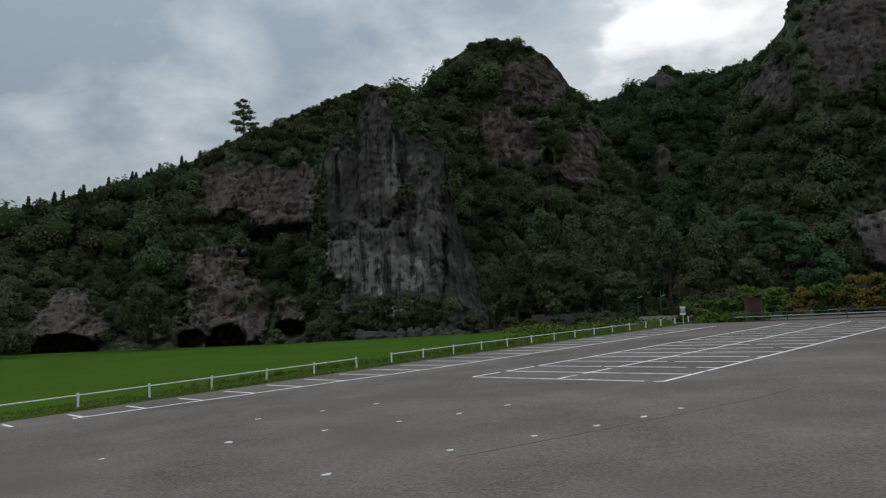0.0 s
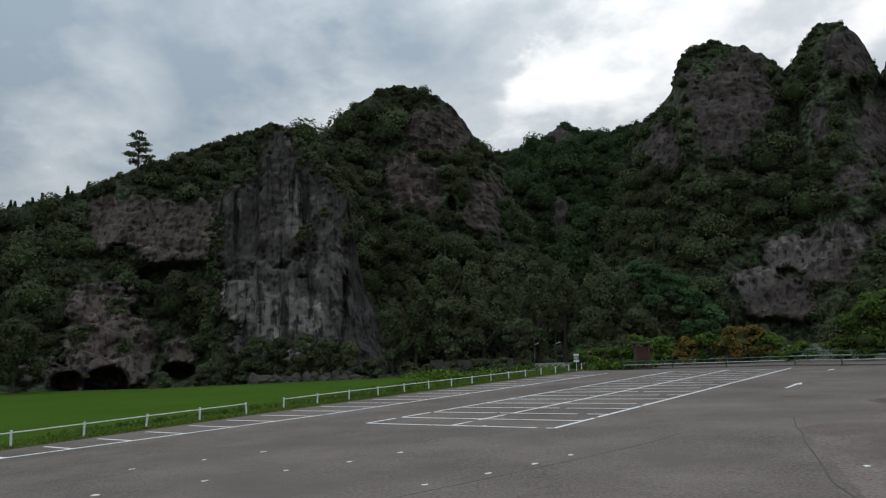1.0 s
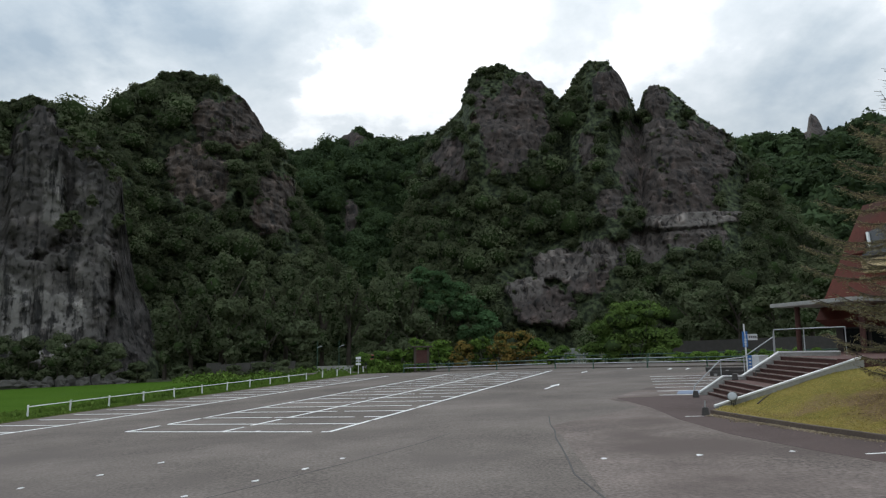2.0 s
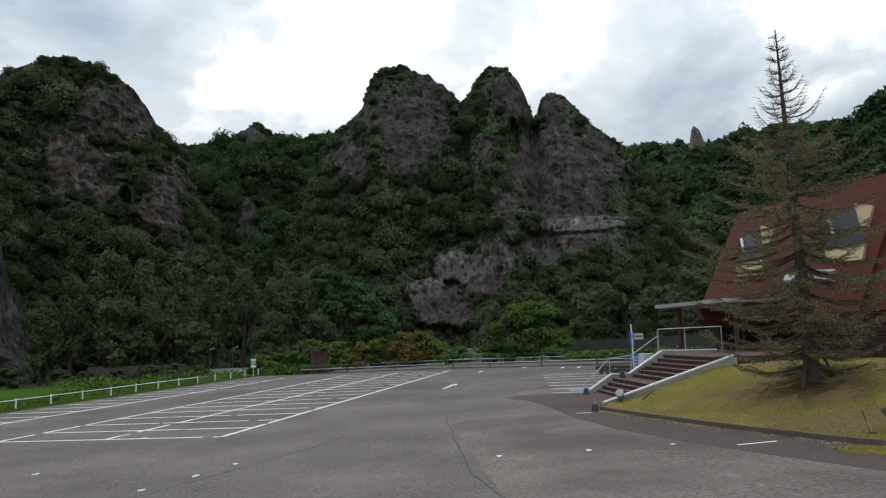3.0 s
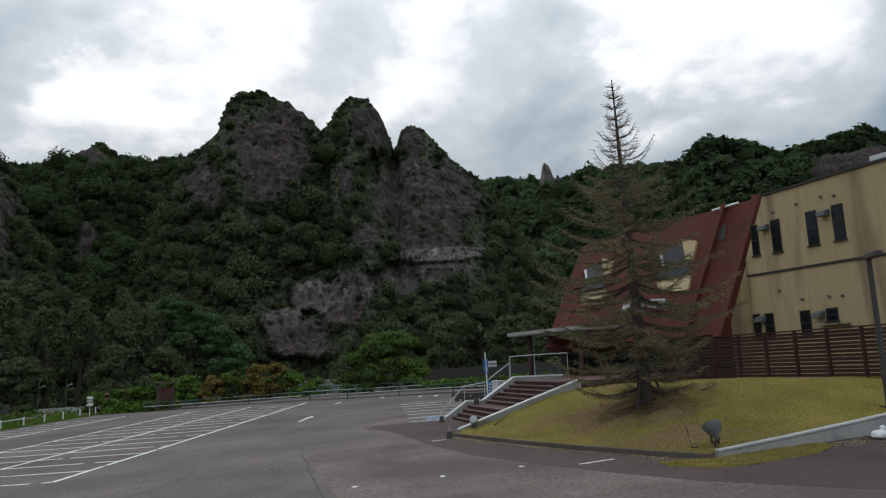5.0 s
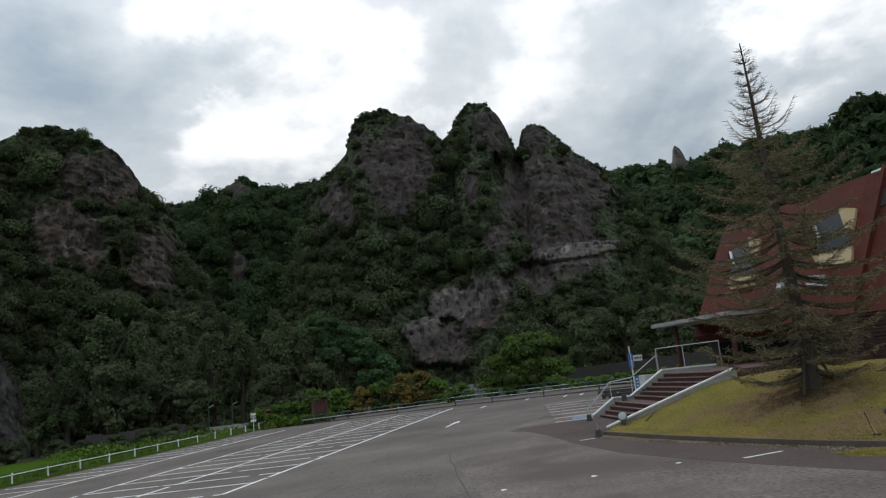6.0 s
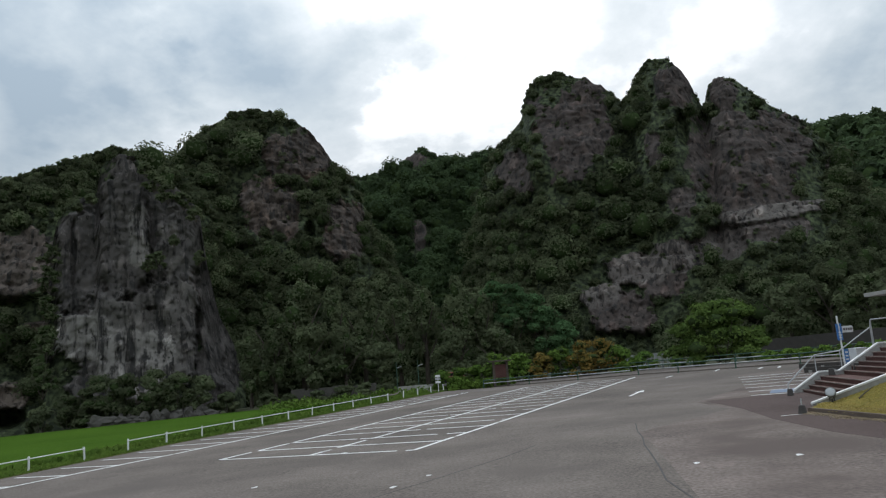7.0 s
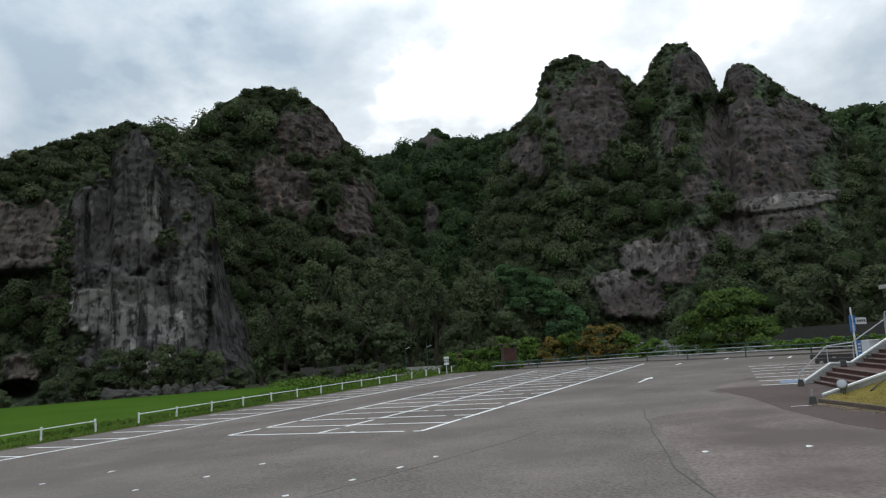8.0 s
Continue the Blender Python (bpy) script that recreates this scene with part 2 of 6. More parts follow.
    m5 = N("ShaderNodeMixRGB"); L(ur.outputs[0], m5.inputs[1])
    L(gr.outputs[0], m5.inputs[0]); L(m4.outputs[0], m5.inputs[2])
    L(m5.outputs[0], b.inputs["Base Color"])
    old = [n for n in nt.nodes if n.bl_idname == "ShaderNodeBump"][0]
    b2 = N("ShaderNodeBump"); b2.inputs["Strength"].default_value, b2.inputs["Distance"].default_value = 0.8, 1.0
    hs = N("ShaderNodeMath"); hs.operation = "ADD"
    L(ck.outputs[0], hs.inputs[0]); L(pr.outputs[0], hs.inputs[1])
    L(hs.outputs[0], b2.inputs["Height"]); b2.invert = True
    L(old.outputs[0], b2.inputs["Normal"]); L(b2.outputs[0], b.inputs["Normal"])
    return m


ASPHALT = material("asphalt", (0.0831, 0.0688, 0.0600), (0.2533, 0.2129, 0.1877), scale=0.16, fine=13, rough=0.95, bump=0.02, bump_scale=32, stain=(0.1361, 0.1137, 0.1011), stain_scale=0.14, stain_pos=(0.46, 0.70), spec=0.2)
ASPHALT_OLD = material("coarse_asphalt", (0.0740, 0.0589, 0.0516), (0.3044, 0.2462, 0.2188), scale=0.2, fine=10, rough=0.95, bump=0.03, bump_scale=24, stain=(0.1224, 0.0946, 0.0844), stain_scale=0.16, stain_pos=(0.46, 0.66), spec=0.2)
TAR = material("tar_seam", (0.055, 0.052, 0.05), (0.095, 0.09, 0.085), scale=2, rough=0.85)
RED_ASPHALT = material("red_brown_asphalt", (0.0621, 0.0435, 0.0402), (0.1416, 0.0994, 0.0911), scale=0.3, fine=16, rough=0.95, bump=0.02, bump_scale=32, spec=0.2, stain=(0.0955, 0.0689, 0.0631), stain_scale=0.3, stain_pos=(0.5, 0.7))
PAINT = material("road_paint", (0.78, 0.78, 0.76), (0.92, 0.92, 0.90), scale=1.3, fine=14, rough=0.8, stain=(0.24, 0.235, 0.23), stain_scale=0.9, stain_pos=(0.62, 0.74))
SOIL = material("soil", (0.05, 0.055, 0.03), (0.09, 0.09, 0.05), scale=0.3, rough=0.95, bump=0.05, bump_scale=4)
RICE = material("rice_field", (0.0414, 0.0898, 0.0085), (0.0666, 0.1250, 0.0145), scale=0.12, fine=9, rough=0.9, bump=0.12, bump_scale=7, spec=0.02)
VERGE = material("verge_grass", (0.06, 0.095, 0.02), (0.13, 0.14, 0.04), scale=0.8, fine=12, rough=0.9, bump=0.06, bump_scale=10, spec=0.02)
LAWN = material("lawn", (0.1186, 0.1139, 0.0234), (0.3051, 0.2336, 0.0684), scale=0.45, fine=9, rough=0.92, bump=0.03, bump_scale=25, stain=(0.2203, 0.1485, 0.0765), stain_scale=0.32, stain_pos=(0.47, 0.64), spec=0.02)
CONCRETE = material("concrete", (0.30, 0.29, 0.27), (0.46, 0.45, 0.42), scale=0.8, fine=12, rough=0.9, bump=0.01, bump_scale=20, stain=(0.16, 0.15, 0.13), stain_scale=0.6, stain_pos=(0.52, 0.75))
KERB_DARK = material("dark_kerb", (0.10, 0.075, 0.06), (0.17, 0.13, 0.105), scale=1.2, rough=0.9, bump=0.01)
STEP_RED = material("red_brown_step", (0.060, 0.026, 0.022), (0.13, 0.062, 0.052), scale=1.5, rough=0.85, bump=0.01)
COPING = material("weathered_white_coping", (0.36, 0.355, 0.34), (0.56, 0.55, 0.53), scale=1.1, fine=10, rough=0.85, bump=0.004)
NOSING = material("worn_step_edge", (0.17, 0.13, 0.115), (0.30, 0.24, 0.21), scale=1.4, rough=0.9, bump=0.005)
WHITE = material("white_paint", (0.66, 0.66, 0.65), (0.82, 0.82, 0.8), scale=2.0, rough=0.6)
GALVANISED = material("galvanised_steel", (0.36, 0.37, 0.37), (0.5, 0.5, 0.5), scale=3.0, rough=0.5, metal=0.5)
GREEN_RAIL = material("green_rail_paint", (0.04, 0.085, 0.06), (0.07, 0.13, 0.09), scale=2.0, rough=0.6)
BROWN_STEEL = material("brown_steel", (0.05, 0.045, 0.04), (0.085, 0.075, 0.07), scale=2.0, rough=0.6)
BLUE_SIGN = material("blue_sign", (0.05, 0.16, 0.42), (0.08, 0.22, 0.5), scale=2.0, rough=0.5)
CREAM = material("cream_render", (0.4830, 0.3589, 0.1953), (0.5880, 0.4462, 0.2604), scale=0.35, fine=6, rough=0.9, bump=0.004, bump_scale=30, stain=(0.2520, 0.1843, 0.1116), stain_scale=0.8, stain_pos=(0.50, 0.74), stretch=(1, 1, 0.10))
RED_METAL = material("red_sheet_roof", (0.0905, 0.0253, 0.0181), (0.1401, 0.0414, 0.0285), scale=0.5, fine=5, spec=0.12, rough=0.75, bump=0.003, bump_scale=8, stain=(0.0769, 0.0345, 0.0247), stain_scale=0.3, stain_pos=(0.5, 0.75))
MAROON = material("maroon_panel", (0.0243, 0.0068, 0.0078), (0.0351, 0.0108, 0.0117), scale=0.8, rough=0.6)
DARK_TRIM = material("dark_trim", (0.04, 0.032, 0.03), (0.07, 0.055, 0.05), scale=1.0, rough=0.6)
SLAT_BROWN = material("brown_fence_board", (0.0450, 0.0208, 0.0160), (0.0780, 0.0390, 0.0300), scale=1.5, rough=0.8, bump=0.004)
BARK = material("bark", (0.06, 0.048, 0.038), (0.12, 0.1, 0.08), scale=3, rough=0.95, bump=0.03, bump_scale=9, stretch=(1, 1, 0.3))
DEAD_TWIG = material("bare_twig", (0.1105, 0.0892, 0.0680), (0.2040, 0.1658, 0.1275), scale=2, rough=0.95)
NEEDLE_DRY = leaf_material("dry_needles", (0.1732, 0.1685, 0.0936), (0.3182, 0.2621, 0.1447), 0.35)
LEAF_WOOD = leaf_material("woodland_leaves", (0.0701, 0.0864, 0.0468), (0.1308, 0.1455, 0.0776), 0.4)
LEAF_FAR = leaf_material("far_woodland_leaves", (0.0484, 0.0749, 0.0367), (0.0861, 0.1198, 0.0553), 0.42)
LEAF_BRIGHT = leaf_material("bright_shrub_leaves", (0.07, 0.13, 0.025), (0.15, 0.22, 0.045))
LEAF_RUST = leaf_material("rusty_shrub_leaves", (0.13, 0.12, 0.03), (0.28, 0.17, 0.05))
# dark filler body: the shade inside crowns is put into its colour
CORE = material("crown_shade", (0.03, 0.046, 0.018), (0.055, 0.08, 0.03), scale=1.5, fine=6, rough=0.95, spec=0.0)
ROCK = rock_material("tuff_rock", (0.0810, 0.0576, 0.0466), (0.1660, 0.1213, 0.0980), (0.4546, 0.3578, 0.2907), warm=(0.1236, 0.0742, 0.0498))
ROCK_FAR = rock_material("far_rock", (0.0762, 0.0532, 0.0458), (0.1490, 0.1040, 0.0892), (0.34, 0.295, 0.26), warm=(0.1083, 0.0711, 0.0578), grain=0.45, pit_shade=0.62)
GLASS_DARK = material("dark_window_glass", (0.012, 0.013, 0.015), (0.02, 0.021, 0.023), scale=0.6, rough=0.08)
PLASTIC_GREY = material("grey_enamel", (0.11, 0.112, 0.11), (0.17, 0.172, 0.168), scale=3, rough=0.6)
BOULDER = material("boulder_stone", (0.0504, 0.0462, 0.0396), (0.1080, 0.0994, 0.0858), scale=0.9, fine=8, rough=0.9, bump=0.03, bump_scale=5)
CAR_PAINT = material("faded_red_car_paint", (0.28, 0.10, 0.06), (0.36, 0.14, 0.09), scale=0.8, rough=0.35)
TYRE = material("tyre_rubber", (0.02, 0.02, 0.02), (0.035, 0.035, 0.035), scale=4, rough=0.9)
LAWN_BLADE = leaf_material("lawn_blades", (0.2310, 0.2107, 0.0528), (0.5500, 0.4214, 0.1672), 0.55)
LEAF_SHRUB = leaf_material("shrub_leaves", (0.0558, 0.0975, 0.0243), (0.1318, 0.1852, 0.0468), 0.35)
LEAF_VINE = leaf_material("vine_leaves", (0.055, 0.105, 0.045), (0.10, 0.17, 0.075), 0.35)
STRAW = leaf_material("dry_straw", (0.21, 0.165, 0.10), (0.42, 0.335, 0.23), 0.1)
ROCK_TOWER = rock_material("grey_tuff", (0.0792, 0.0664, 0.0616), (0.1697, 0.1436, 0.1334), (0.56, 0.51, 0.46), warm=(0.1057, 0.0842, 0.0739), grain=0.45, pit_shade=0.62)
BLUE_FADED = material("faded_blue_paint", (0.16, 0.2, 0.28), (0.26, 0.32, 0.42), scale=1.2, fine=10, rough=0.9)
# needle brown, also standing for the shade below the conifer
NEEDLE_SHADE = leaf_material("needle_shade", (0.1275, 0.0899, 0.06), (0.255, 0.1783, 0.1125), 0.1)

# ---- tools for building
SLOPE = 0.0352                       # the car park falls gently towards the rice field
ORIGIN = Vector((-10.1, 32.85))      # corner of the middle block of parking bays
U, V = Vector((0.8897, -0.4565)), Vector((0.4565, 0.8897))
rng = np.random.default_rng(7)


FALL, BREAK = 0.004, -14.0            # west of the break the ground falls more


def gz(x, y=0.0):
    return SLOPE * max(-60.0, min(80.0, x)) - FALL * max(0.0, BREAK - max(x, -60.0))


def gz_all(x):
    return SLOPE * np.clip(x, -60, 80) - FALL * np.maximum(0.0, BREAK - np.maximum(x, -60.0))


def inset(v):
    """How far the field edge draws in towards the bays at the near end."""
    return 0.06 * max(0.0, 9.0 - v)


def W(u, v, dz=0.0):
    """A place on the car park from its bay grid."""
    p = ORIGIN + U * u + V * v
    return Vector((p.x, p.y, gz(p.x) + dz))


def mesh_of(name, verts, faces, mat, smooth=False):
    me = bpy.data.meshes.new(name)
    me.from_pydata([tuple(v) for v in verts], [], faces)
    me.materials.append(mat)
    if smooth:
        me.polygons.foreach_set("use_smooth", [True] * len(me.polygons))
    me.update()
    return me


def thing(name, at=(0, 0, 0), label="", category="", group="", kind="", turn=0.0):
    ob = new(name)
    ob.matrix_world = pose(*at, 0, 0, turn)
    return tagged(ob, label, category, group, kind)


def part(name, bm, mat, parent=None, label="", smooth=False):
    """Links a bmesh (or a mesh) as one mesh object under a thing or a part."""
    if isinstance(bm, bpy.types.Mesh):
        me = bm
    else:
        me = bpy.data.meshes.new(name)
        bmesh.ops.recalc_face_normals(bm, faces=bm.faces)
        bm.to_mesh(me)
        bm.free()
        me.materials.append(mat)
        if smooth:
            me.polygons.foreach_set("use_smooth", [True] * len(me.polygons))
    ob = new(name, me)
    ob.parent = parent
    return tagged(ob, label)


def box(x0, y0, z0, x1, y1, z1, bevel=0.0, bm=None, m=None):
    bm = bm or bmesh.new()
    t = Matrix.Translation(((x0 + x1) / 2, (y0 + y1) / 2, (z0 + z1) / 2)) @ Matrix.Diagonal((abs(x1 - x0), abs(y1 - y0), abs(z1 - z0), 1))
    g = bmesh.ops.create_cube(bm, size=1.0, matrix=(m @ t) if m else t)
    if bevel:
        edges = list({e for v in g["verts"] for e in v.link_edges})
        bmesh.ops.bevel(bm, geom=edges, offset=bevel, segments=2, affect="EDGES", profile=0.7)
    return bm


def tube(a, b, r0, r1=None, sides=10, bm=None):
    """A tapered round bar from a to b."""
    bm = bm or bmesh.new()
    a, b = Vector(a), Vector(b)
    d = b - a
    m = Matrix.Translation((a + b) / 2) @ d.to_track_quat("Z", "Y").to_matrix().to_4x4()
    bmesh.ops.create_cone(bm, cap_ends=True, segments=sides, radius1=r0, radius2=r0 if r1 is None else r1, depth=d.length, matrix=m)
    return bm


def beam(a, b, width, low, high, bm=None):
    """An upright-sided bar along the line a-b: its width and its lower and upper side relative to that line."""
    bm = bm or bmesh.new()
    a, b = Vector(a), Vector(b)
    d = (b - a)
    side = Vector((-d.y, d.x, 0)).normalized() * width / 2
    vs = []
    for p in (a, b):
        for sgn in (-1, 1):
            for z in (low, high):
                vs.append(bm.verts.new(p + side * sgn + Vector((0, 0, z))))
    for f in ((0, 1, 3, 2), (4, 6, 7, 5), (0, 4, 5, 1), (2, 3, 7, 6), (1, 5, 7, 3), (0, 2, 6, 4)):
        bm.faces.new([vs[i] for i in f])
    return bm


def prism(corners, low, high, bm=None):
    """A slab over a ground outline; low and high are heights, or functions of x, y."""
    bm = bm or bmesh.new()
    lo = low if callable(low) else (lambda x, y: low)
    hi = high if callable(high) else (lambda x, y: high)
    b = [bm.verts.new((x, y, lo(x, y))) for x, y in corners]
    t = [bm.verts.new((x, y, hi(x, y))) for x, y in corners]
    bm.faces.new(t)
    bm.faces.new(b[::-1])
    for i in range(len(corners)):
        j = (i + 1) % len(corners)
        bm.faces.new((b[i], b[j], t[j], t[i]))
    return bm


def folded(corners, low, high):
    """A slab over a ground outline that bends where the ground does."""
    bm = bmesh.new()
    for side in (-1, 1):
        out = []
        for (ax, ay), (bx, by) in zip(corners, corners[1:] + corners[:1]):
            da, db = side * (ax - BREAK), side * (bx - BREAK)
            if da >= 0:
                out.append((ax, ay))
            if da * db < 0:
                t = da / (da - db)
                out.append((BREAK, ay + (by - ay) * t))
        if len(out) > 2:
            prism(out, low, high, bm)
    return bm


def lattice(ix, iy, iz, seed):
    h = (ix.astype(np.int64) * 374761393 + iy.astype(np.int64) * 668265263 + iz.astype(np.int64) * 2147483647 + seed * 1274126177) & 0xFFFFFFFF
    h = ((h ^ (h >> 13)) * 1274126177) & 0xFFFFFFFF
    return ((h ^ (h >> 16)) & 0xFFFF) / 65535.0


def vnoise(x, y, z, seed=0, octaves=4, gain=0.5):
    """Smooth value noise on arrays, about -1 to 1."""
    total, amp, norm = 0.0, 1.0, 0.0
    for o in range(octaves):
        fx, fy, fz = np.floor(x), np.floor(y), np.floor(z)
        tx, ty, tz = x - fx, y - fy, z - fz
        tx, ty, tz = (t * t * (3 - 2 * t) for t in (tx, ty, tz))
        acc = 0.0
        for dx in (0, 1):
            for dy in (0, 1):
                for dz in (0, 1):
                    w = (tx if dx else 1 - tx) * (ty if dy else 1 - ty) * (tz if dz else 1 - tz)
                    acc = acc + w * lattice(fx + dx, fy + dy, fz + dz, seed + o)
        total, norm = total + amp * (2 * acc - 1), norm + amp
        x, y, z, amp = x * 2.03, y * 2.03, z * 2.03, amp * gain
    return total / norm


def grid_mesh(name, P, mat, scar=None):
    """A smooth sheet from an array of points (rows, columns, 3)."""
    n, m = P.shape[:2]
    i = np.arange(n * m).reshape(n, m)
    quads = np.stack([i[:-1, :-1], i[1:, :-1], i[1:, 1:], i[:-1, 1:]], -1).reshape(-1, 4)
    me = bpy.data.meshes.new(name)
    me.vertices.add(n * m)
    me.vertices.foreach_set("co", P.reshape(-1).astype(np.float32))
    me.loops.add(quads.size)
    me.loops.foreach_set("vertex_index", quads.reshape(-1).astype(np.int32))
    me.polygons.add(len(quads))
    me.polygons.foreach_set("loop_start", np.arange(0, quads.size, 4, dtype=np.int32))
    me.materials.append(mat)
    me.update(calc_edges=True)
    me.polygons.foreach_set("use_smooth", [True] * len(quads))
    if scar is not None:
        for key, values in zip(("scar", "bare"), scar):
            at = me.attributes.new(key, "FLOAT", "POINT")
            at.data.foreach_set("value", values.reshape(-1).astype(np.float32))
    me.validate()
    return me


def leaf_quads(centres, normals, sizes, seed, corners=4):
    """One leaf spray of three or four corners at each centre, facing about its normal: array (n, corners, 3)."""
    g = np.random.default_rng(seed)
    n = len(centres)
    t = g.normal(size=(n, 3))
    t -= normals * np.sum(t * normals, 1, keepdims=True)
    t /= np.linalg.norm(t, axis=1, keepdims=True) + 1e-9
    b = np.cross(normals, t)
    s = sizes[:, None]
    k = g.uniform(0.45, 1.0, size=(n, 4, 1))
    q = np.stack([t * s, b * s * 0.8, -t * s, -b * s * 0.8], 1) * k
    q += normals[:, None, :] * (s[:, None, :] * g.uniform(-0.35, 0.35, size=(n, 4, 1)))
    if corners == 3:
        q = np.stack([q[:, 0] * 1.15, (q[:, 1] * 1.3 + q[:, 2] * 0.5), (q[:, 3] * 1.3 + q[:, 2] * 0.5)], 1)
    return centres[:, None, :] + q


def quads_mesh(name, Q, mat, tone=None):
    n, k = Q.shape[:2]
    me = bpy.data.meshes.new(name)
    me.vertices.add(n * k)
    me.vertices.foreach_set("co", Q.reshape(-1).astype(np.float32))
    me.loops.add(n * k)
    me.loops.foreach_set("vertex_index", np.arange(n * k, dtype=np.int32))
    me.polygons.add(n)
    me.polygons.foreach_set("loop_start", np.arange(0, n * k, k, dtype=np.int32))
    me.materials.append(mat)
    me.update(calc_edges=True)
    at = me.attributes.new("tone", "FLOAT", "FACE")
    at.data.foreach_set("value", (np.full(n, 0.5) if tone is None else tone).astype(np.float32))
    return me


def limb(points, radii, sides=6, bm=None):
    """One bent, tapered, unbroken limb through the points."""
    bm = bm or bmesh.new()
    rings = []
    for i, (p, r) in enumerate(zip(points, radii)):
        d = (points[min(i + 1, len(points) - 1)] - points[max(i - 1, 0)]).normalized()
        q = d.to_track_quat("Z", "Y")
        rings.append([bm.verts.new(p + q @ Vector((r * math.cos(t), r * math.sin(t), 0))) for t in [k * math.tau / sides for k in range(sides)]])
    for a, b in zip(rings, rings[1:]):
        for k in range(sides):
            bm.faces.new((a[k], a[(k + 1) % sides], b[(k + 1) % sides], b[k]))
    bm.faces.new(rings[0][::-1])
    bm.faces.new(rings[-1])
    return bm


def crown_leaves(bases, radii, heights, per_tree, leaf, seed, lobes=6, uphill=None):
    """Leaf sprays of many broad crowns, each a cluster of uneven lobes."""
    g = np.random.default_rng(seed)
    n = len(bases)
    off = g.normal(size=(n, lobes, 3))
    off /= np.linalg.norm(off, axis=2, keepdims=True)
    if lobes > 6:
        off[..., 2] = np.abs(off[..., 2]) * 1.1 - 0.35
        off *= g.uniform(0.45, 0.78, size=(n, lobes, 1))
        lr = g.uniform(0.24, 0.44, size=(n, lobes))
    else:
        off *= g.uniform(0.2, 0.62, size=(n, lobes, 1))
        lr = g.uniform(0.36, 0.66, size=(n, lobes))
    off[:, 0] *= 0.2
    which = g.integers(0, lobes, size=(n, per_tree))
    if lobes > 6:
        lr[:, 0] = 0.74
        which[:, :per_tree // 4] = 0
    d = g.normal(size=(n, per_tree, 3))
    d[..., 2] += 0.35
    d /= np.linalg.norm(d, axis=2, keepdims=True)
    if uphill is not None:
        # the side buried in the slope carries no leaves
        into = np.sum(d[..., :2] * uphill[:, None, :], 2)
        d[..., :2] -= 2 * np.maximum(0, into - 0.3)[..., None] * uphill[:, None, :]
        d /= np.linalg.norm(d, axis=2, keepdims=True)
    ii = np.arange(n)[:, None]
    p = off[ii, which] + d * lr[ii, which][..., None] * g.uniform(0.72, 1.12, size=(n, per_tree, 1))
    scale = np.stack([radii, radii, heights / 2], 1)[:, None, :]
    c = bases[:, None, :] + p * scale
    nor = d + g.normal(size=d.shape) * 0.34 + np.array([0, 0, 0.25])
    nor /= np.linalg.norm(nor, axis=2, keepdims=True)
    size = (leaf * (0.45 + 1.0 * g.random((n, per_tree))) * (radii[:, None] / radii.mean()) ** 0.5)
    return leaf_quads(c.reshape(-1, 3), nor.reshape(-1, 3), size.reshape(-1), seed + 1, 3)


def icosphere_points(rounds):
    bm = bmesh.new()
    bmesh.ops.create_icosphere(bm, subdivisions=rounds, radius=1.0)
    v = np.array([q.co[:] for q in bm.verts])
    f = np.array([[q.index for q in face.verts] for face in bm.faces])
    bm.free()
    return v, f


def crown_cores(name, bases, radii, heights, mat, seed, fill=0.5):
    """Shade inside crowns, coloured in: added dark, lumpy low bodies that sit behind the leaves."""
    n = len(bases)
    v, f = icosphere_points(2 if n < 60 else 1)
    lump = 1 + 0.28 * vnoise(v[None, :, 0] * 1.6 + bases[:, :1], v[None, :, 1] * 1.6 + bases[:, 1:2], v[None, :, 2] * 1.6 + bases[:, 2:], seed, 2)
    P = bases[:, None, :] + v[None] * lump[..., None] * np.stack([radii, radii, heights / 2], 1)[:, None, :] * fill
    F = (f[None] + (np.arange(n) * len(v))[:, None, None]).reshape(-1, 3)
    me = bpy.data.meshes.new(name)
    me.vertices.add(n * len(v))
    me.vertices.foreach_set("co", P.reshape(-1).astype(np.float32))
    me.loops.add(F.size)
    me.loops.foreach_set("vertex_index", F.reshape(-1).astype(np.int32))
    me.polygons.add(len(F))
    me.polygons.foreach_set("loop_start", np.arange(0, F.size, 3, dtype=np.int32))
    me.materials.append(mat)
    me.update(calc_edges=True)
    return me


# ---- the land


def build_ground():
    r = np.concatenate([np.linspace(0, 130, 40), np.linspace(160, 2600, 24)])
    a = np.linspace(0, 2 * np.pi, 121)
    x, y = r[:, None] * np.sin(a), r[:, None] * np.cos(a)
    z = gz_all(x) - 0.4
    ob = new("ground", grid_mesh("ground", np.stack([x, y, z], -1), SOIL))
    tagged(ob, "dark soil and weeds round the car park", "ground", kind="structure")


build_ground()
tilt_z = lambda dz: (lambda x, y: gz(x) + dz)
lot_edge = [W(-12.2 + inset(-70), -70), W(-12.2, 9), W(-12.2, 47), W(-6.5, 46.2), W(9, 45.4), W(14, 43.0), W(24, 39.8), W(60, 30), W(90, 10), W(75, -75)]
lot = part("car_park_surface", folded([(p.x, p.y) for p in lot_edge], tilt_z(-0.4), tilt_z(0.0)), ASPHALT)
tagged(lot, "worn grey asphalt of an empty car park", "car park", kind="structure")
far_road = part("road", prism([(p.x, p.y) for p in (W(-22, 49.5), W(9, 47.2), W(15, 44.6), W(60, 31.5), W(62, 38), W(18, 51), W(9, 54.5), W(-25, 58))], tilt_z(-0.4), tilt_z(0.02)), ASPHALT)
tagged(far_road, "grey asphalt road behind the car park rail", "road", kind="structure")
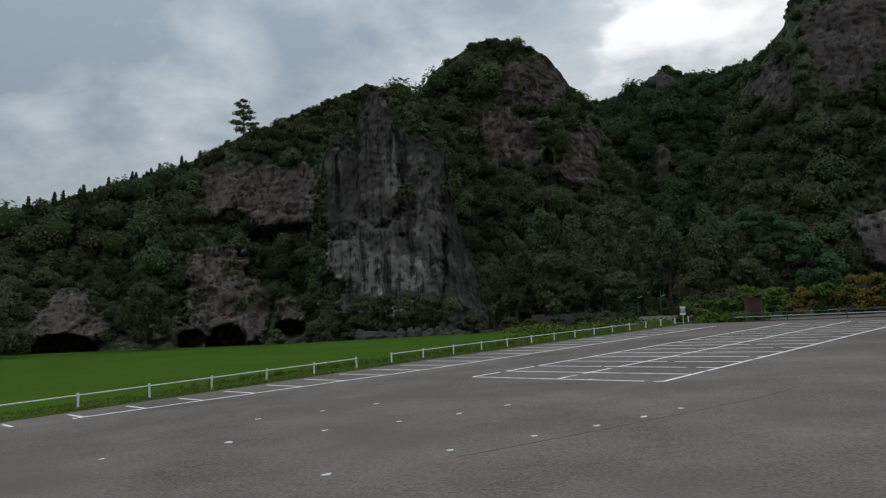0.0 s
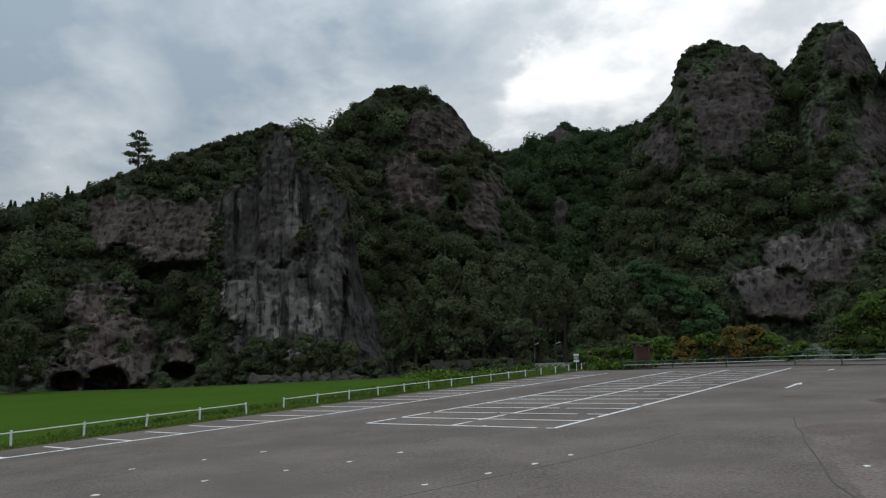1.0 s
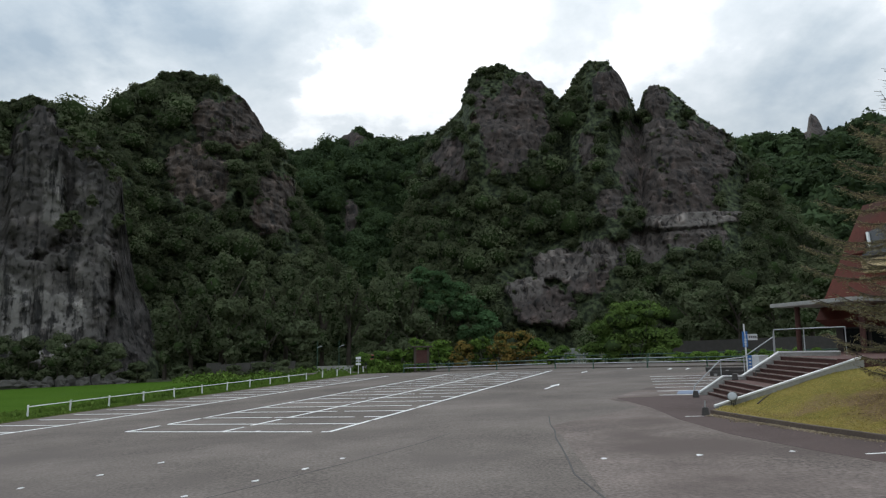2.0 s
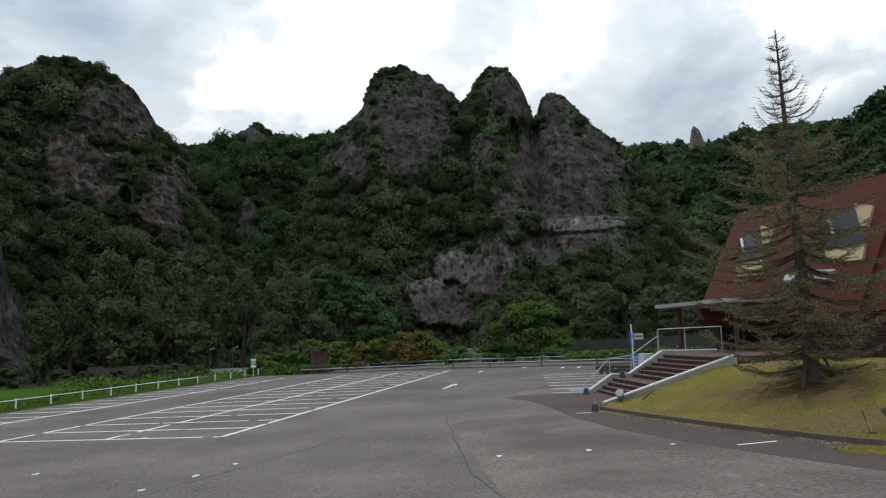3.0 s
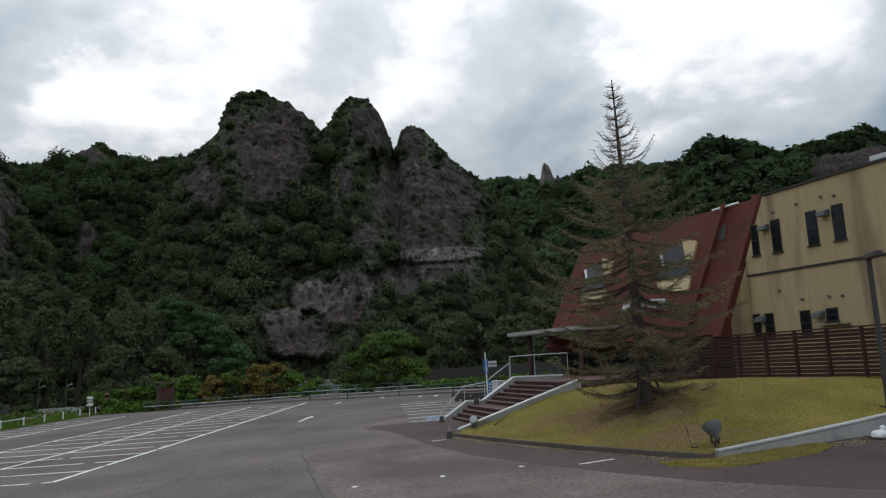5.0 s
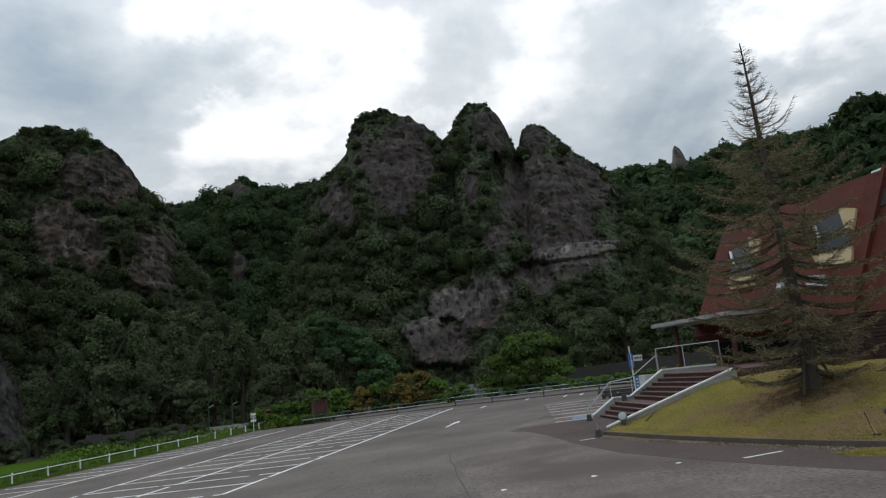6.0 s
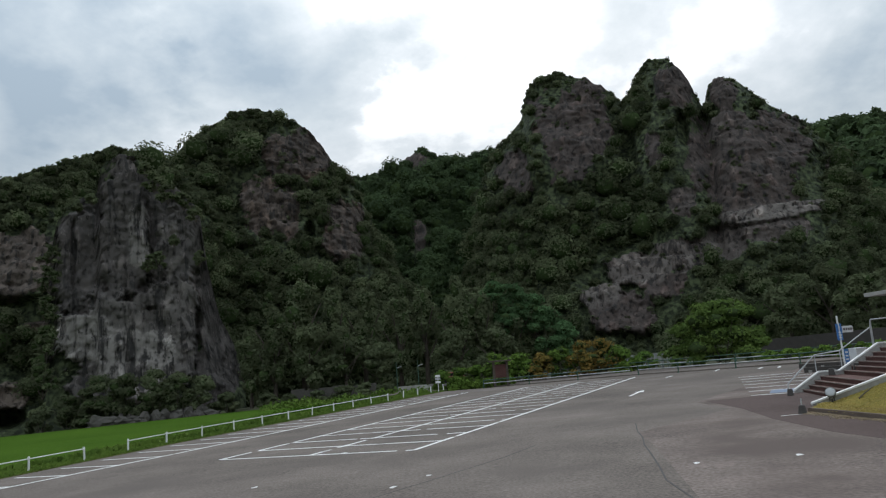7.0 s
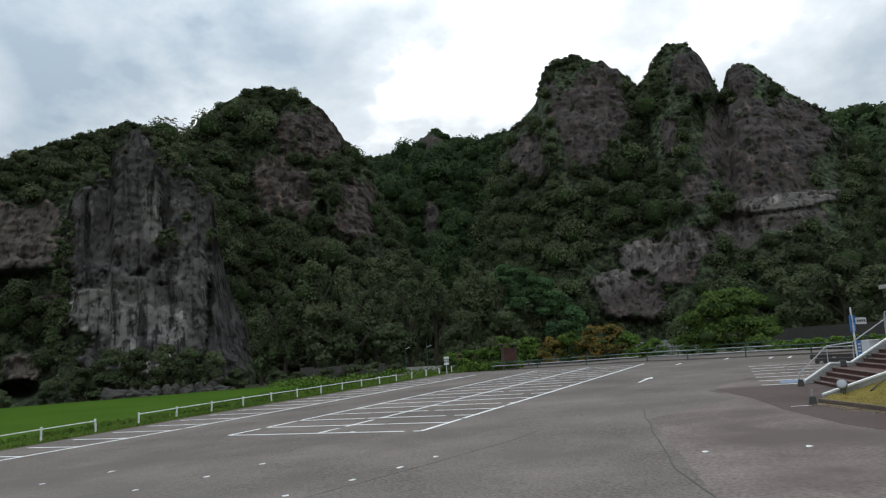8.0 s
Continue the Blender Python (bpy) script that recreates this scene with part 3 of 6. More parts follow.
field = part("rice_field", folded([(p.x, p.y) for p in (W(-15.2 + inset(-90), -90), W(-15.2, 9), W(-15.2, 38), W(-22, 44), W(-40, 48), W(-66, 30), W(-110, -20), W(-120, -90))], lambda x, y: gz(x) - 0.6, lambda x, y: gz(max(x, -45)) - 0.22), RICE)
tagged(field, "bright green rice field in leaf", "field", kind="structure")
verge = part("grass_verge", folded([(p.x, p.y) for p in (W(-15.3 + inset(-72), -72), W(-12.15 + inset(-72), -72), W(-12.15, 9), W(-12.15, 47.5), W(-15.3, 47.5), W(-15.3, 9))], tilt_z(-0.5), tilt_z(0.03)), VERGE)
for p, q, mat in (((-62.8, 51.8), (-50.6, 52.9), SOIL), ((-44.8, 45.2), (-32.7, 40.8), VERGE)):
    p, q = (Vector((x, y, gz(max(x, -45)) - 0.22)) for x, y in (p, q))
    tagged(part("field_bund", beam(p, q, 0.5, -0.2, 0.05), mat), "low earth bund across the rice field", "field bund", "bunds of the rice field", "structure")
tagged(verge, "rough grass strip along the white fence", "verge", kind="structure")


class Hill:
    """One hillside: a sheet from its foot to its crest, then down the back. Bearings in degrees east of the walk's last look, heights as slopes from eye level."""

    def __init__(self, name, label, crest, foot, ridge, rocks, hollows=(), mat=None, seed=1, power=1.0, rough=2.8, step=0.42, columns=1.0, fine=1.0, strata=1.1, gullies=5.0):
        az = np.array(crest[0::2], float)
        el = np.array(crest[1::2], float)
        n = int((az[-1] - az[0]) / 57.3 * ridge / step)
        self.a = np.linspace(az[0], az[-1], n)
        h = 3.6 + ridge * np.tan(np.radians(np.interp(self.a, az, el)))
        h = h + 0.5 * vnoise(self.a * 1.1, self.a * 0, self.a * 0 + seed, seed, 4)
        rows = int(h.max() / step) + 8
        q = np.linspace(0, 1, rows)
        A, Q = np.meshgrid(self.a, q)
        low = -3.0
        Z = low + (h[None] - low) * Q
        R = foot + (ridge - foot) * Q ** power
        EL = np.degrees(np.arctan2(Z - 3.3, R))
        wob = 1.0 * vnoise(A * 0.55, EL * 0.55, A * 0 + 3, seed + 5, 6, 0.72)
        rock, scar, push = np.zeros_like(A), np.zeros_like(A), np.zeros_like(A)
        for ra, re, wa, we, out, pale in rocks:
            d = (np.abs((A - ra) / wa) ** 2.6 + np.abs((EL - re) / we) ** 2.6) ** (1 / 2.6)
            mk = np.clip((1.1 + wob * 0.75 - d) / 0.18, 0, 1)
            mk = mk * mk * (3 - 2 * mk)
            rock, scar = np.maximum(rock, mk), np.maximum(scar, mk * pale)
            push = np.maximum(push, mk * out * 0.6)
        R = R - push
        arc = np.radians(A) * foot
        R = R + gullies * vnoise(arc / 26, Z / 60, A * 0, seed + 27, 2) * (1 - rock) * np.sin(np.pi * Q)
        R = R + rough * (vnoise(arc / 17, Z / 15, A * 0, seed + 9, 3) + 1.5 * vnoise(arc / 8, Z / 11, A * 0, seed + 10, 2) * (1 - rock)) * (0.4 + 0.6 * np.minimum(1, 3 * Q)) * (1 - 0.75 * Q ** 6)
        R = R + rock * columns * (1.9 * np.abs(vnoise(arc / 3.4, Z / 26, A * 0, seed + 11, 3)) + fine * (0.9 * vnoise(arc / 2.2, Z / 2.6, A * 0, seed + 13, 4) + 0.8 * np.abs(vnoise(arc / 1.3, Z / 1.0, A * 0, seed + 15, 3))))
        warp = 0.55 * vnoise(arc / 9, Z / 12, A * 0, seed + 23, 3)
        layer = (Z / 3.7 + warp * 2.2) % 1.0
        thin = (Z / 1.3 + warp * 3.0 + 0.5 * vnoise(arc / 3, Z / 3, A * 0, seed + 25, 2)) % 1.0
        R = R + rock * columns * strata * (0.55 - layer ** 0.7 + 0.4 * (0.5 - thin))
        block = np.round(2.6 * vnoise(arc / 4.2, Z / 5.5, A * 0, seed + 17, 2)) / 2.6 + 0.6 * np.round(2.2 * vnoise(arc / 1.9, Z / 3.0, A * 0, seed + 19, 2)) / 2.2
        R = R + rock * columns * (0.5 + fine) * block
        hollow = np.zeros_like(A)
        for ra, re, wa, we, deep in hollows:
            d = ((A - ra) / wa) ** 2 + ((EL - re) / we) ** 2
            mk = np.clip((1.1 - d + wob * 0.3) / 0.25, 0, 1)
            R, hollow = R + deep * mk, np.maximum(hollow, mk)
        self.R, self.Z, self.A, self.rock, self.hollow, self.ridge = R, Z, A, rock, hollow, ridge
        x, y = R * np.sin(np.radians(A)), R * np.cos(np.radians(A))
        P = np.stack([x, y, Z], -1)
        back = []
        for k, (dr, fz) in enumerate(((8, 0.97), (30, 0.7), (70, 0.25), (90, -0.05))):
            rr = R[-1] + dr
            back.append(np.stack([rr * np.sin(np.radians(self.a)), rr * np.cos(np.radians(self.a)), Z[-1] * fz - 1], -1))
        scar = np.concatenate([scar, np.zeros((4, n))])
        bare = np.concatenate([rock, np.zeros((4, n))])
        ob = new(name, grid_mesh(name, np.concatenate([P, np.stack(back)]), mat or ROCK, (scar, bare)))
        tagged(ob, label, "hillside", kind="structure")
        self.P = P
        # how near bare rock is, within about two metres
        self.near = rock.copy()
        k = max(1, int(2.8 / step))
        for di in (-2 * k, -k, 0, k):
            for dj in (-k, 0, k):
                self.near = np.maximum(self.near, np.roll(np.roll(rock, di, 0), dj, 1))

    def scatter(self, g, tries, r0, r1, gap, taken, keep):
        """Places for crowns on the wooded slope, none crowding another: centres (n, 3), radii and rows."""
        n, m = self.A.shape
        i, j = g.integers(0, n, tries), g.integers(0, m, tries)
        ok = (self.rock[i, j] < keep) & ((self.near[i, j] < 0.5) | (g.random(tries) < 0.22)) & (self.hollow[i, j] < 0.2) & (self.Z[i, j] > -1.5)
        i, j = i[ok], j[ok]
        rad = r0 + (r1 - r0) * g.random(len(i)) ** 1.8
        rad = rad * np.where(self.near[i, j] > 0.5, 0.55, 1.0) * np.where(i > n * 0.93, 0.45, 1.0)
        P = self.P[i, j]
        centres, radii, rows = [], [], []
        old_c, old_r = taken
        for p, r, row in zip(P, rad, i):
            if len(old_c) and np.any(np.sum((old_c - p) ** 2, 1) < (gap * (old_r + r)) ** 2):
                continue
            old_c, old_r = np.vstack([old_c, p]), np.append(old_r, r)
            centres.append(p); radii.append(r); rows.append(row)
        return np.array(centres), np.array(radii), np.array(rows), (old_c, old_r)

    def trees(self, name, label, r0, r1, per, leaf, seed, mat, keep=0.35, tall=(1.4, 2.3), gap=0.49, tries=5000):
        """Woods on every part of the slope that is no bare rock: broad crowns, then young growth in the gaps and along the crest."""
        g = np.random.default_rng(seed)
        n, m = self.A.shape
        leaves, tones, cores = [], [], []
        taken = (np.zeros((0, 3)), np.zeros(0))
        for lo, hi, share, space in ((r0, r1, 1.0, gap), (r0 * 0.45, r0 * 0.8, 0.3, gap * 0.88)):
            c, rad, rows, taken = self.scatter(g, tries, lo, hi, space, taken, keep)
            hts = rad * g.uniform(*tall, len(c))
            out = c[:, :2] / np.linalg.norm(c[:, :2], axis=1, keepdims=True)
            c[:, :2] -= out * rad[:, None] * 0.35
            c[:, 2] += hts * np.where(rows > n * 0.93, -0.22, 0.2)
            k = int(per * share)
            leaves.append(crown_leaves(c, rad, hts, k, leaf * (1.0 if share == 1.0 else 0.85), seed + 1, 13, out if tries > 4000 else None))
            tones.append(np.repeat(np.clip(g.normal(0.5, 0.24, len(c)), 0, 1), k))
            cores.append((c, rad, hts))
        # shrubs that cling to the rock
        i, j = g.integers(0, n, 2600), g.integers(0, m, 2600)
        ok = (self.rock[i, j] > 0.5) & (self.hollow[i, j] < 0.2) & (vnoise(self.A[i, j] * 1.3, self.Z[i, j] / 4, self.A[i, j] * 0, seed + 31, 3) > 0.26)
        c = self.P[i[ok], j[ok]].copy()
        rad = g.uniform(0.35, 1.05, len(c))
        k = int(per * 0.16)
        if len(c) and self.ridge < 200:
            leaves.append(crown_leaves(c, rad, rad * 1.5, k, leaf * 0.75, seed + 5))
            tones.append(np.repeat(g.random(len(c)) * 0.8, k))
        # small crowns along the crest
        m2 = int((self.A[0, -1] - self.A[0, 0]) / 57.3 * self.ridge / (r0 * 0.25))
        ci, cj = n - 1 - (g.random(m2) ** 1.6 * (n // 14)).astype(int), g.integers(0, m, m2)
        ok = self.rock[ci, cj] < np.where(g.random(m2) < (0.2 if self.ridge < 200 else 0.0), 1.0, 0.5)
        c = self.P[ci[ok], cj[ok]].copy()
        rad = g.uniform(0.28, 0.5, len(c)) * r0 * np.where(g.random(len(c)) < 0.12, 1.7, 1.0)
        hts = rad * g.uniform(*tall, len(c))
        c[:, 2] -= hts * 0.1
        k = int(per * 0.2)
        leaves.append(crown_leaves(c, rad, hts, k, leaf * 0.8, seed + 3))
        tones.append(np.repeat(g.random(len(c)), k))
        cores.append((c, rad, hts))
        ob = new(name, quads_mesh(name, np.concatenate(leaves), mat, np.concatenate(tones)))
        tagged(ob, label, "woodland", kind="stuff")
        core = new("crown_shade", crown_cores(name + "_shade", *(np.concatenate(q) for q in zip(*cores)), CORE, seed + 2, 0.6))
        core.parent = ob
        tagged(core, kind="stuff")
        return ob


left_hill = Hill("left_hillside", "wooded hillside with bare cliff bands and small caves",
    (-66, 4.5, -51, 6.9, -45, 8.75, -40, 10.5, -37, 11.6, -34.4, 13.2, -31.4, 14.5, -27, 16.3, -24.5, 17.3, -22, 16.9, -20, 16.2, -17, 13, -14, 6),
    116, 150,
    [(-32.3, 9.0, 5.0, 2.5, 3.0, 0.35), (-36.0, 1.5, 2.4, 3.8, 6.0, 0.45), (-33.9, 0.2, 1.4, 2.6, 5.5, 0.3), (-36.0, -1.6, 3.2, 1.3, 5.5, 0.3), (-46.7, -0.6, 2.7, 2.0, 5.0, 0.35), (-30.6, -0.3, 1.2, 0.9, 4.0, 0.9), (-41.0, -1.5, 1.0, 0.7, 3.0, 0.3), (-29.0, 4.4, 1.0, 0.6, 2.0, 0.3)],
    [(-35.7, -2.5, 1.5, 1.3, 10), (-38.2, -2.2, 1.0, 0.8, 8), (-46.9, -2.6, 2.3, 1.3, 10), (-30.8, -1.7, 1.2, 0.7, 8), (-29.5, 5.6, 4.6, 0.9, 5)],
    seed=3, power=0.8)
tower = Hill("cliff_tower", "tall grey cliff with pale weathered streaks",
    (-28.6, 2.0, -28.3, 9.8, -27.9, 11.8, -27.0, 13.0, -26.2, 13.6, -25.4, 13.8, -25.15, 15.6, -24.7, 16.2, -23.8, 16.6, -22.6, 16.5, -22.0, 15.9, -21.5, 15.1, -20.4, 14.5, -19.0, 13.8, -18.1, 12.2, -17.6, 8.4, -16.8, 4.5, -15.8, 2.5, -15.0, -0.5),
    114, 121,
    [(-22.0, 8.0, 6.8, 9.4, 0.0, 0.10), (-26.3, 8.6, 1.7, 4.6, 2.2, 0.10), (-23.6, 11.0, 1.5, 6.0, 3.4, 0.12), (-19.4, 10.6, 1.7, 3.4, 2.6, 0.22), (-23.0, 2.6, 4.6, 4.3, 4.2, 0.30), (-26.0, 3.4, 2.0, 2.1, 4.6, 0.95), (-22.7, 1.8, 2.6, 2.4, 4.4, 1.0), (-22.5, 11.2, 0.8, 2.2, 3.8, 0.75), (-19.4, 3.4, 1.0, 4.0, 4.8, 0.35), (-17.0, 1.5, 1.8, 3.6, 2.4, 0.15)],
    [(-23.4, 4.0, 0.14, 6.0, 0.6), (-26.9, 9.5, 0.2, 2.6, 1.3)], seed=21, power=0.5, rough=1.3, step=0.3, columns=0.8, fine=0.5, strata=0.35, gullies=0.0, mat=ROCK_TOWER)
dome = Hill("domed_hillside", "steep wooded dome with bare rock pillars",
    (-24, 12, -20.3, 16.5, -17.9, 18.7, -15.5, 20.2, -13.5, 20.6, -11.6, 20.2, -10.2, 19.5, -9.0, 18.5, -7.8, 16.7, -6.2, 15.0, -4.6, 11.5, -3.5, 9, -1, 4, 3, 1),
    130, 168,
    [(-10.2, 17.2, 2.5, 2.1, 2.5, 0.08), (-13.2, 13.2, 1.8, 2.1, 2.5, 0.3), (-7.0, 10.8, 1.9, 2.9, 5.0, 0.15), (-11.2, 12.6, 0.8, 2.2, 2.5, 0.2), (-10.6, 3.4, 0.5, 0.3, 2.0, 0.2)],
    [(-9.6, 10.4, 0.5, 1.5, 5)], seed=35, power=0.9)
saddle = Hill("saddle_hillside", "wooded saddle between the rock peaks",
    (-14, 12, -6.2, 15.0, -3.9, 15.3, -2.3, 15.8, -0.3, 17.2, 1.3, 16.4, 3.6, 16.2, 6, 16.7, 9, 16.8, 12, 16.6, 18, 12),
    150, 225, [(-0.8, 10.2, 0.5, 1.2, 5.0, 0.2), (-0.5, 16.3, 1.0, 0.6, 2.0, 0.1)], seed=47, power=0.9, step=1.0, mat=ROCK_FAR)
peaks = Hill("triple_peak_hillside", "three rock peaks above a quarried slope",
    (2, 3, 4, 11.0, 5.2, 15.4, 7.2, 17.4, 8.4, 18.7, 8.8, 20.0, 9.3, 21.1, 10.2, 21.7, 11.5, 21.9, 14, 21.0, 15.8, 19.8, 16.7, 18.9, 17.9, 20.7, 18.9, 21.8, 20.5, 21.5, 21.6, 19.9, 22.7, 17.3, 23.2, 18.8, 24.2, 19.3, 25.3, 18.8, 27, 17.0, 29.5, 14.9, 31, 12.6, 33, 9, 38, 4),
    124, 172,
    [(12.4, 17.0, 3.1, 3.6, 4.0, 0.10), (7.6, 14.5, 1.4, 1.7, 4.0, 0.2), (20.8, 19.4, 1.4, 1.8, 4.0, 0.1), (18.7, 14.8, 0.9, 2.0, 3.5, 0.2), (24.3, 18.0, 1.0, 1.1, 4.0, 0.15),
     (25.5, 12.8, 4.2, 3.6, 5.0, 0.16), (20.3, 10.8, 1.2, 1.1, 3.5, 0.3), (24.4, 15.6, 1.8, 1.2, 4.0, 0.3),
     (26.7, 8.95, 3.7, 0.5, 7.5, 1.0), (26.6, 7.6, 2.3, 0.8, 5.0, 0.4),
     (13.4, 4.2, 1.6, 0.9, 3.0, 0.8), (16.4, 5.9, 2.1, 1.1, 3.0, 0.7), (20.1, 6.7, 2.4, 1.15, 3.0, 0.75), (23.0, 7.2, 1.5, 1.2, 3.0, 0.5), (15.0, 2.9, 2.3, 1.6, 3.0, 0.06), (18.2, 4.4, 2.0, 1.0, 3.0, 0.08)],
    [(20.9, 16.2, 0.5, 1.4, 4), (16.6, 15.0, 0.7, 3.0, 5), (22.6, 16.4, 0.5, 0.9, 3)], seed=59, power=0.85, columns=1.0, fine=0.5, strata=0.7, mat=ROCK_FAR)
far_ridge = Hill("far_ridge", "distant wooded ridge with a lone rock pinnacle",
    (22, 13.5, 30, 14.6, 34, 14.5, 34.7, 14.6, 34.85, 15.5, 35.05, 15.9, 35.4, 15.7, 35.6, 15.2, 35.8, 14.5, 38.6, 14.8, 41.4, 15.1, 46, 14.6, 50, 14, 62, 13, 80, 10),
    165, 330, [(35.2, 15.2, 0.75, 1.5, 2.0, 0.1)], seed=71, step=1.0, mat=ROCK_FAR)
right_dome = Hill("right_domed_hill", "wooded hill with a dark rock crest",
    (43, 8, 46.2, 13.6, 46.9, 16.2, 50, 15.9, 52.9, 14.5, 55.6, 14.9, 58.3, 15.4, 60.3, 14.0, 66, 11, 78, 5),
    180, 250, [(57.5, 12.8, 2.6, 1.0, 3.0, 0.0)], seed=83, step=1.3, mat=ROCK_FAR)

left_hill.trees("left_hillside_woodland", "dense dark broadleaf woodland on the slope", 1.7, 5.2, 560, 0.245, 101, LEAF_WOOD)
dome.trees("dome_woodland", "dense dark broadleaf woodland on the dome", 1.6, 5.4, 560, 0.245, 111, LEAF_WOOD)
saddle.trees("saddle_woodland", "dense woodland in the saddle", 2.6, 5.8, 400, 0.38, 121, LEAF_FAR)
peaks.trees("peak_woodland", "dense woodland below and between the peaks", 1.5, 4.8, 540, 0.24, 131, LEAF_WOOD)
far_ridge.trees("far_ridge_woodland", "distant dark woodland with conifers on the ridge", 3.8, 6.4, 150, 1.15, 141, LEAF_FAR, tall=(1.6, 2.6), tries=4000)
right_dome.trees("right_dome_woodland", "distant woodland on the domed hill", 3.2, 5.6, 150, 0.98, 151, LEAF_FAR, tries=4000)


def polar(az, r, z=0.0):
    return Vector((r * math.sin(radians(az)), r * math.cos(radians(az)), z))


def ground_z(x):
    return gz(x) - 0.35


def broadleaf(name, az, r, top, wide, mat, label, leaves=1500, leaf=0.34, seed=0, low=0.12, category="tree", group="", bark=True, z0=None, lobes=16, puff=1.0):
    """A tree or shrub: tapered trunk with limbs, and a crown of leaf sprays on uneven lobes. top: height of its tip; wide: its spread."""
    g = np.random.default_rng(1000 + seed)
    p = polar(az, r)
    p.z = ground_z(p.x) if z0 is None else z0
    h = top - p.z
    ob = thing(name, p, label, category, group)
    trunk = bmesh.new()
    if bark:
        tube((0, 0, -0.3), (0.1 * h * 0.1, 0, h * 0.45), 0.02 * h + 0.08, 0.012 * h + 0.04, 9, trunk)
        for k in range(6):
            t = k * 2.4 + seed
            a = Vector((0, 0, h * (0.2 + 0.05 * k)))
            b = Vector((wide * 0.33 * math.cos(t), wide * 0.33 * math.sin(t), h * (0.5 + 0.05 * k)))
            tube(a, b, 0.009 * h + 0.03, 0.004 * h + 0.01, 6, trunk)
    else:
        for k in range(6):
            t = k * 1.05 + seed
            tube((0, 0, -0.2), (wide * 0.3 * math.cos(t), wide * 0.3 * math.sin(t), h * 0.6), 0.05, 0.02, 6, trunk)
    part("trunk", trunk, BARK, ob)
    Q, cs, rs, hs = [], [], [], []
    for k in range(lobes):
        t, f = g.uniform(0, math.tau), g.uniform(0, 1)
        zc = h * (low + 0.12 + (0.86 - low - 0.12) * f)
        spread = wide / 2 * (0.72 - 0.42 * f ** 2) * math.sqrt(g.uniform(0.15, 1))
        cs.append((spread * math.cos(t), spread * math.sin(t), zc))
        rs.append(wide * g.uniform(0.15, 0.24) * puff)
        hs.append(h * g.uniform(0.2, 0.32))
    cs.append((0, 0, h * 0.84)); rs.append(wide * 0.2); hs.append(h * 0.3)
    cs, rs, hs = np.array(cs), np.array(rs), np.array(hs)
    Q = crown_leaves(cs, rs, hs, leaves // lobes, leaf, 2000 + seed)
    part("crown", quads_mesh("crown", Q, mat, np.full(len(Q), g.uniform(0.35, 0.85))), None, ob)
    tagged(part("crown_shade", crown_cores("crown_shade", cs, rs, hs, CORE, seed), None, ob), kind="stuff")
    return ob


